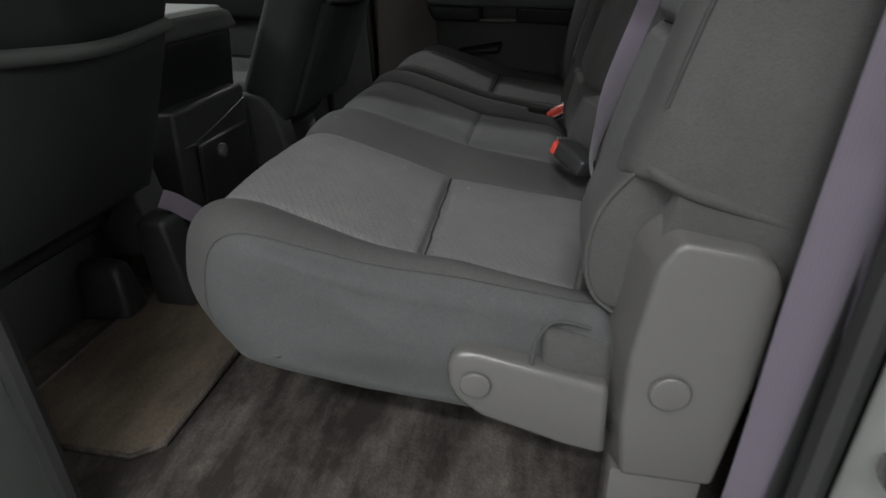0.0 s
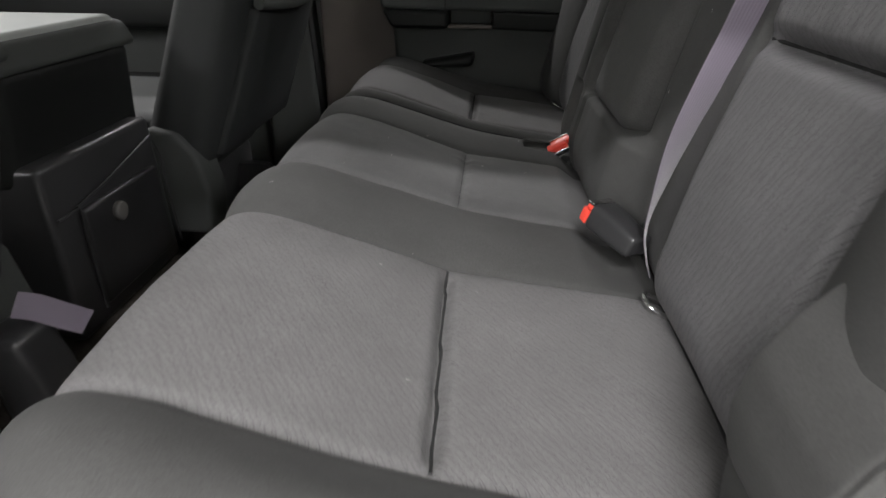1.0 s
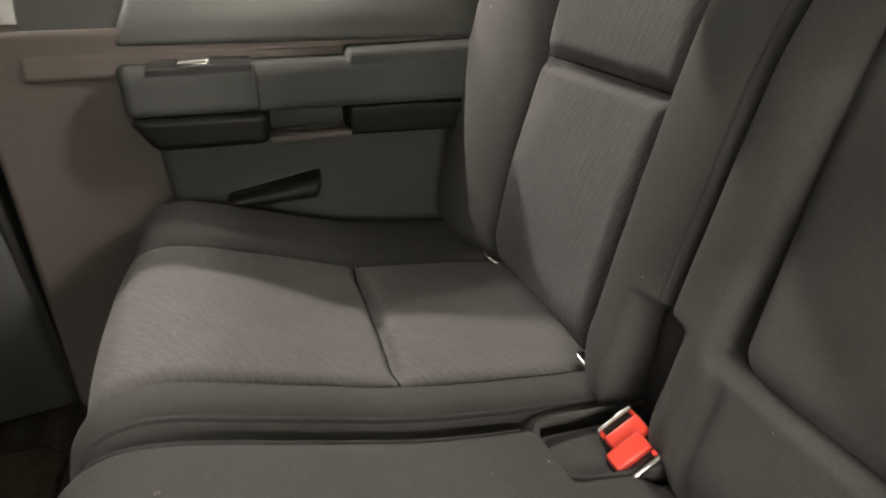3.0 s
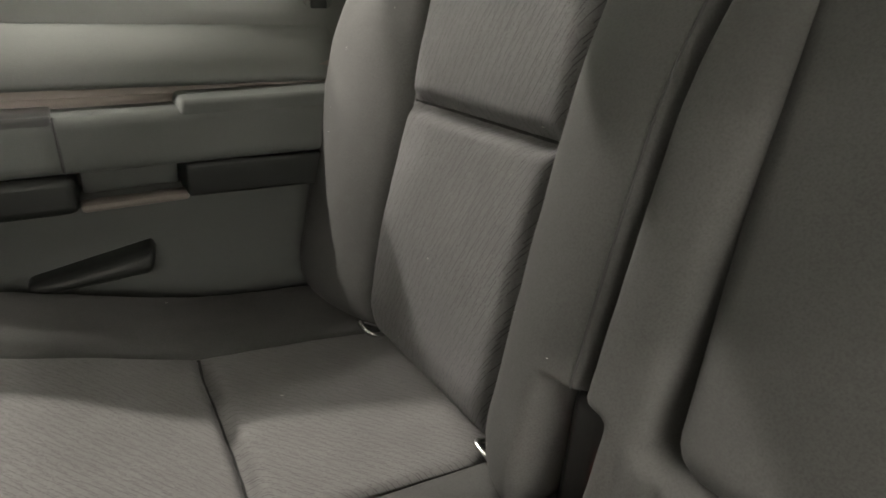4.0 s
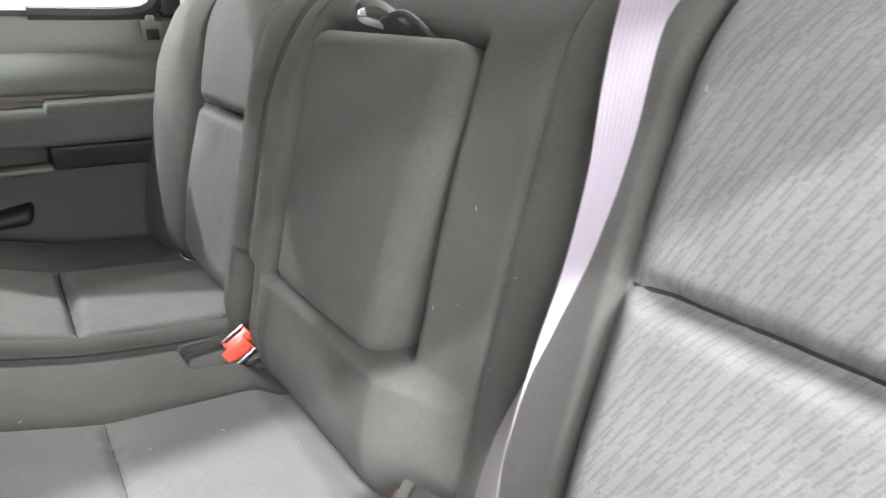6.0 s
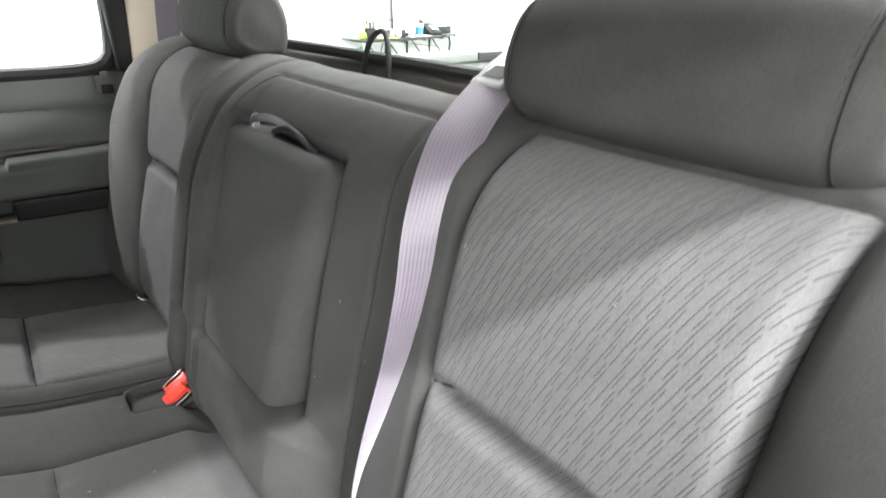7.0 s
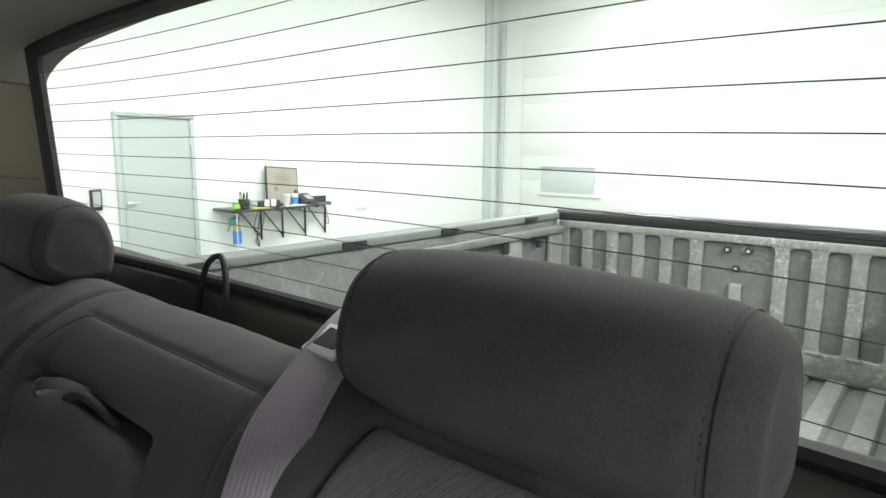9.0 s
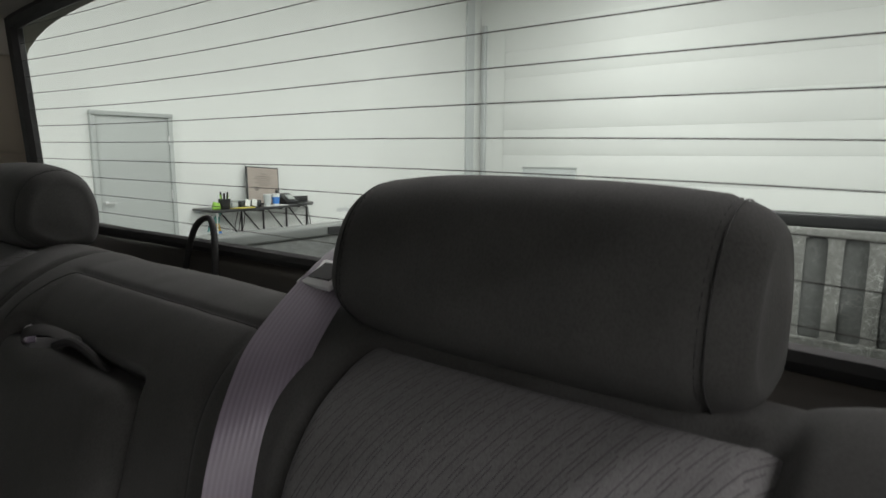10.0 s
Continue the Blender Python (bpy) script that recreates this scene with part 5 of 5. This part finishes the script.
# ---- seat belts ----
def buckle(x, y, z, rz, rx, ry=0, short=False, flip=False, axes=None, label="black seat belt buckle with a red button"):
    b = thing("seat_belt_buckle", label, "buckle", "seat belt buckles")
    L = 0.05
    part("housing", hexa([(-L, -0.014, -0.010), (0, -0.016, -0.012), (0, -0.016, 0.012), (-L, -0.012, 0.009)], [(-L, 0.014, -0.010), (0, 0.016, -0.012), (0, 0.016, 0.012), (-L, 0.012, 0.009)], 0.004, 3, 3), SATIN, b)
    lo, hi = (-0.0105, 0.0035) if not flip else (-0.0035, 0.0105)
    part("release_button", hexa([(0.0, -0.0145, lo), (0.009, -0.0135, lo + 0.001), (0.009, -0.0135, hi), (0.0, -0.0145, hi)], [(0.0, 0.0145, lo), (0.009, 0.0135, lo + 0.001), (0.009, 0.0135, hi), (0.0, 0.0145, hi)], 0.002, 2, 2), RED, b, "red release button")
    s = -1 if flip else 1
    part("slot", box(0.0012, 0, s * 0.0062, 0.004, 0.022, 0.0036, 0.0005), RUBBER, b)
    part("slot_trim", box(0.003, 0, s * 0.0098, 0.007, 0.028, 0.0028, 0.001), CHROME, b)
    for e in (-1, 1):
        part("slot_end", box(0.002, e * 0.0125, s * 0.0062, 0.006, 0.003, 0.0045, 0.0008), RED, b)
    turn = pose(x, y, z, rx, ry, rz)
    if axes:
        out, wide_way = Vector(axes[0]).normalized(), Vector(axes[1])
        wide_way = (wide_way - out * wide_way.dot(out)).normalized()
        turn = Matrix.Translation((x, y, z)) @ Matrix((out, wide_way, out.cross(wide_way))).transposed().to_4x4()
    b.matrix_world = turn @ Matrix.Diagonal((1.3, 1.3, 1.3, 1) if short else (1.45, 1.45, 1.45, 1))
    return b


buckle(0.080, -0.188, 0.410, 126, 10, -14)
pk = thing("buckle_pocket", "dark plastic buckle pocket between the seat cushions", "pocket", at=(0.062, 0.212, 0.366))
part("tray", hexa([(-0.065, -0.035, -0.004), (0.06, -0.035, -0.010), (0.06, 0.03, -0.010), (-0.055, 0.03, -0.004)], [(-0.06, -0.03, -0.05), (0.06, -0.03, -0.05), (0.06, 0.025, -0.05), (-0.05, 0.025, -0.05)], 0.006, 3, 3), CLOTH, pk)
part("rim", tube([(0.06, -0.038, 0.0), (-0.04, -0.038, 0.006), (-0.064, -0.02, 0.008), (-0.062, 0.02, 0.008), (-0.04, 0.034, 0.006), (0.06, 0.034, 0.0)], 0.003, 8, 40), CLOTH, pk)
buckle(0.072, 0.206, 0.378, 0, 0, 0, True, False, ((-0.45, -0.30, 0.85), (0.92, 0.10, 0.35)))
buckle(0.066, 0.183, 0.373, 0, 0, 0, True, True, ((-0.45, -0.40, 0.80), (0.92, 0.10, 0.40)))


def seat_belt(label, pts, across, group="seat belts", width=0.047, n=90, mat=BELT):
    b = thing("seat_belt", label, "seat belt", group)
    part("webbing", strap(pts, across, width, 0.0016, n, 10), mat, b)
    return b


mid_pts = [(0.42, -0.200, 0.862), (0.375, -0.208, 0.882), (0.338, -0.218, 0.876)] + [back.at(u, y, lift) for u, y, lift in ((0.53, -0.240, 0.010), (0.49, -0.254, 0.006), (0.44, -0.266, 0.005), (0.38, -0.270, 0.005), (0.32, -0.266, 0.007), (0.26, -0.257, 0.012), (0.20, -0.250, 0.016), (0.14, -0.240, 0.014), (0.08, -0.240, 0.010), (0.03, -0.240, 0.004))]
mid_acr = [(0.1, 1, 0.05)] * 6 + [(0.05, 1, 0.0), (-0.15, 1, 0.0), (-0.5, 0.85, 0.0), (-0.9, 0.35, 0.0), (-0.85, -0.5, 0.0), (-0.3, -0.95, 0.0), (-0.1, -1, 0)]
cbelt = seat_belt("lilac grey shoulder belt running down the middle backrest", mid_pts, mid_acr)
part("tongue", hexa([(0.3320, -0.2400, 0.8765), (0.3020, -0.2400, 0.8625), (0.3020, -0.2000, 0.8625), (0.3320, -0.2000, 0.8765)], [(0.3340, -0.2400, 0.8725), (0.3040, -0.2400, 0.8585), (0.3040, -0.2000, 0.8585), (0.3340, -0.2000, 0.8725)], 0.0015, 2, 2), TONGUE, cbelt, "steel belt tongue")
part("tongue_slot", hexa([(0.3275, -0.2335, 0.8752), (0.3085, -0.2335, 0.8663), (0.3085, -0.2065, 0.8663), (0.3275, -0.2065, 0.8752)], [(0.3285, -0.2335, 0.8729), (0.3095, -0.2335, 0.8640), (0.3095, -0.2065, 0.8640), (0.3285, -0.2065, 0.8729)], 0.0008, 1, 2), RUBBER, cbelt)
part("belt_guide", hexa([(0.392, -0.235, 0.845), (0.392, -0.15, 0.845), (0.40, -0.16, 0.888), (0.40, -0.225, 0.888)], [(0.44, -0.235, 0.845), (0.44, -0.15, 0.845), (0.435, -0.16, 0.888), (0.435, -0.225, 0.888)], 0.012, 3, 3), DOORB, cbelt, "grey belt guide behind the seat")
# both outboard belts wear the webbing copy with shade in its colour
seat_belt("lilac outboard belt, darkened as in shade, hanging down the corner trim", [(0.288, 0.752, 0.992), (0.284, 0.756, 0.96), (0.276, 0.762, 0.86), (0.270, 0.766, 0.75), (0.268, 0.77, 0.62)], [(1, -0.65, 0)] * 5, n=40, mat=BELT_SHADED)
seat_belt("lilac outboard belt, darkened as in shade, beside the open doorway", [(0.300, -0.775, 1.0), (0.287, -0.777, 0.85), (0.276, -0.778, 0.70), (0.270, -0.778, 0.50), (0.270, -0.776, 0.32), (0.268, -0.774, 0.15), (0.266, -0.772, FLOOR + 0.01)], [(1, -0.42, 0)] * 7, n=60, mat=BELT_SHADED)
tt = thing("tether_loop", "black tether cable loop behind the seat back", "cable loop")
part("loop", tube([(0.395, 0.105, 0.74), (0.405, 0.110, 0.82), (0.412, 0.122, 0.868), (0.417, 0.145, 0.880), (0.412, 0.172, 0.862), (0.405, 0.190, 0.80), (0.40, 0.195, 0.72)], 0.0042, 10, 50), RUBBER, tt)

# ---- front seats and console ----
def front_seat(y0, y1, s, xb, label):
    """A front seat seen from behind; s: the side of the console, xb: the foot of its back."""
    f = thing("bucket_seat", label, "seat", "front seats")
    w = y1 - y0
    lean = 0.36
    rear = lambda y, z, dx=0.0: (xb + dx + lean * (z - 0.29), y, z)
    bk = lambda a, b, z0, z1, d0, d1: [rear(a, z0, d0), rear(b, z0, d0), rear(b - 0.02, z1, d1), rear(a + 0.02, z1, d1)]
    part("backrest", hexa(bk(y0, y1, 0.28, 1.0, 0, -0.01), bk(y0, y1, 0.28, 1.0, -0.15, -0.12), 0.045, 5, 8, 0.012), FSEAT, f)
    pocket = part("map_pocket", hexa(bk(y0 + 0.05, y1 - 0.04, 0.31, 0.60, 0.014, 0.020), bk(y0 + 0.05, y1 - 0.04, 0.31, 0.60, -0.01, -0.01), 0.008, 3, 6, 0.010), FSEAT, f, "dark map pocket")
    part("pocket_edge", tube([rear(y0 + 0.07, 0.606, 0.016), rear(y0 + 0.18, 0.598, 0.032), rear((y0 + y1) / 2, 0.596, 0.034), rear(y1 - 0.18, 0.598, 0.032), rear(y1 - 0.06, 0.606, 0.016)], 0.011, 10, 30), DOORP, pocket)
    part("seat_base", span(-1.3, xb - 0.06, y0 + 0.02, y1 - 0.02, 0.22, 0.40, 0.05, 4), FSEAT, f)
    side = y0 if s > 0 else y1
    inn = side - s * 0.015
    out = side + s * 0.07
    part("recliner_cover", prism([(xb - 0.13, 0.16), (xb + 0.0, 0.16), (xb + 0.012, 0.25), (xb - 0.005, 0.33), (xb - 0.04, 0.375), (xb - 0.10, 0.385), (xb - 0.14, 0.30)], 1, min(inn, out), max(inn, out), 0.012, 3), DOORP, f, "grey plastic recliner cover")
    part("track_cover", hexa([(xb + 0.02, y0 + w * 0.62, FLOOR), (xb + 0.02, y0 + w * 0.78, FLOOR), (xb, y0 + w * 0.75, 0.19), (xb, y0 + w * 0.65, 0.19)], [(-1.1, y0 + w * 0.62, FLOOR), (-1.1, y0 + w * 0.78, FLOOR), (-1.1, y0 + w * 0.75, 0.19), (-1.1, y0 + w * 0.65, 0.19)], 0.02, 3, 3), SATIN, f, "shiny black seat track cover")
    part("seat_riser", span(-1.15, xb - 0.08, y0 + 0.06, y1 - 0.06, FLOOR, 0.23, 0.02), SATIN, f)
    return f


front_seat(-0.70, -0.215, -1, -0.715, "dark front seat back with a map pocket, driver side")
front_seat(0.215, 0.73, 1, -0.635, "dark front seat back with a map pocket, passenger side")

co = thing("centre_console", "dark centre console with a pale lid and rear storage door", "console")
part("lower_body", hexa([(-0.695, -0.15, 0.13), (-0.695, 0.175, 0.13), (-0.70, 0.165, 0.42), (-0.70, -0.14, 0.42)], [(-1.3, -0.15, 0.13), (-1.3, 0.175, 0.13), (-1.3, 0.165, 0.42), (-1.3, -0.14, 0.42)], 0.012, 3, 3), SATIN, co)
part("bin_body", hexa([(-0.735, -0.15, 0.385), (-0.735, 0.195, 0.375), (-0.715, 0.185, 0.555), (-0.715, -0.14, 0.555)], [(-1.2, -0.15, 0.385), (-1.2, 0.195, 0.375), (-1.2, 0.185, 0.555), (-1.2, -0.14, 0.555)], 0.02, 4, 4), DOORD, co)
part("lid", hexa([(-0.705, -0.15, 0.545), (-0.705, 0.20, 0.545), (-0.72, 0.19, 0.588), (-0.72, -0.145, 0.588)], [(-1.2, -0.15, 0.545), (-1.2, 0.20, 0.545), (-1.2, 0.19, 0.588), (-1.2, -0.145, 0.588)], 0.012, 3, 3), DOORP, co)
part("lid_pad", hexa([(-0.725, -0.13, 0.582), (-0.725, 0.18, 0.582), (-0.735, 0.17, 0.597), (-0.735, -0.12, 0.597)], [(-1.19, -0.13, 0.582), (-1.19, 0.18, 0.582), (-1.19, 0.17, 0.597), (-1.19, -0.12, 0.597)], 0.006, 3, 3), LID, co, "pale grey lid top")
sd = part("storage_door", hexa([(-0.685, -0.085, 0.165), (-0.685, 0.145, 0.165), (-0.685, 0.135, 0.335), (-0.685, -0.085, 0.335)], [(-0.70, -0.085, 0.165), (-0.70, 0.145, 0.165), (-0.70, 0.135, 0.335), (-0.70, -0.085, 0.335)], 0.006, 3, 3), BLACKP, co, "black storage door")
kb = part("door_knob", cyl((-0.69, -0.005, 0.302), (-0.676, -0.005, 0.302), 0.017, 20, 0.004), PLASTIC, sd, "round grey latch knob")
part("trim_line", tube([(-0.684, -0.145, 0.345), (-0.684, -0.095, 0.345), (-0.684, -0.095, 0.30), (-0.684, -0.095, 0.165)], 0.0022, 6), SATIN, co)
part("trim_line", tube([(-0.684, -0.10, 0.348), (-0.684, -0.02, 0.360), (-0.684, 0.13, 0.392), (-0.684, 0.15, 0.35), (-0.684, 0.165, 0.16)], 0.0022, 6), SATIN, co)
fb = thing("front_belt_end", "lilac grey belt end beside the centre console", "seat belt")
part("webbing", strap([(-0.645, -0.305, 0.305), (-0.63, -0.29, 0.292), (-0.615, -0.27, 0.268), (-0.60, -0.25, 0.245)], [(0.2, 0.4, 1)] * 4, 0.035, 0.002, 20, 6), BELT, fb)
part("anchor_cover", hexa([(-0.60, -0.33, 0.08), (-0.60, -0.25, 0.08), (-0.63, -0.27, 0.27), (-0.63, -0.34, 0.27)], [(-0.69, -0.33, 0.08), (-0.69, -0.25, 0.08), (-0.69, -0.27, 0.27), (-0.69, -0.34, 0.27)], 0.015, 3, 3), SATIN, fb)

# ---- on the floor ----
def floor_mat(x0, x1, y0, y1, cut, label):
    m = thing("floor_mat", label, "mat", "floor mats", at=((x0 + x1) / 2, (y0 + y1) / 2, FLOOR))
    hx, hy = (x1 - x0) / 2, (y1 - y0) / 2
    out = [(-hx, -hy + cut[0]), (-hx + cut[0], -hy), (hx - cut[1], -hy), (hx, -hy + cut[1]), (hx, hy - 0.03), (hx - 0.03, hy), (-hx + 0.03, hy), (-hx, hy - 0.03)]
    part("carpet_top", prism(out, 2, 0.0, 0.010, 0.003), MATCLOTH, m)
    edge = [(x, y, 0.008) for x, y in out + out[:1]]
    part("bound_edge", tube(edge, 0.0045, 6), CARPET, m)
    return m


floor_mat(-0.72, -0.455, -0.70, -0.25, (0.09, 0.03), "tan brown carpet floor mat with a bound edge")
floor_mat(-0.715, -0.53, 0.26, 0.69, (0.03, 0.03), "tan brown carpet floor mat with a bound edge")


# ---- stray fibres and specks on the cloth ----
def lint(spots):
    rng = random.Random(5)
    bm = bmesh.new()
    for pad, u0, u1, y0, y1, n in spots:
        for k in range(n):
            u, y, a = rng.uniform(u0, u1), rng.uniform(y0, y1), rng.uniform(0, 6.28)
            size = rng.choice((0.0008, 0.0012, 0.002, 0.004))
            pts = [pad.at(u + size * s * math.sin(a + s * 0.8), y + size * s * math.cos(a + s * 0.8), 0.0009) for s in (-0.5, 0.0, 0.5)]
            bit = tube(pts, 0.00022, 4)
            me = bpy.data.meshes.new("lint")
            bit.to_mesh(me)
            bit.free()
            bm.from_mesh(me)
            bpy.data.meshes.remove(me)
    ob = part("lint", bm, LINT)
    return tagged(ob, "pale lint fibres and specks on the seat cloth", "lint", kind="stuff")


lint([(cush, 0.06, 0.55, -0.68, 0.22, 30), (ncush, 0.05, 0.5, 0.30, 0.70, 8), (back, 0.06, 0.52, -0.68, 0.19, 26), (nback, 0.06, 0.5, 0.24, 0.70, 14)])
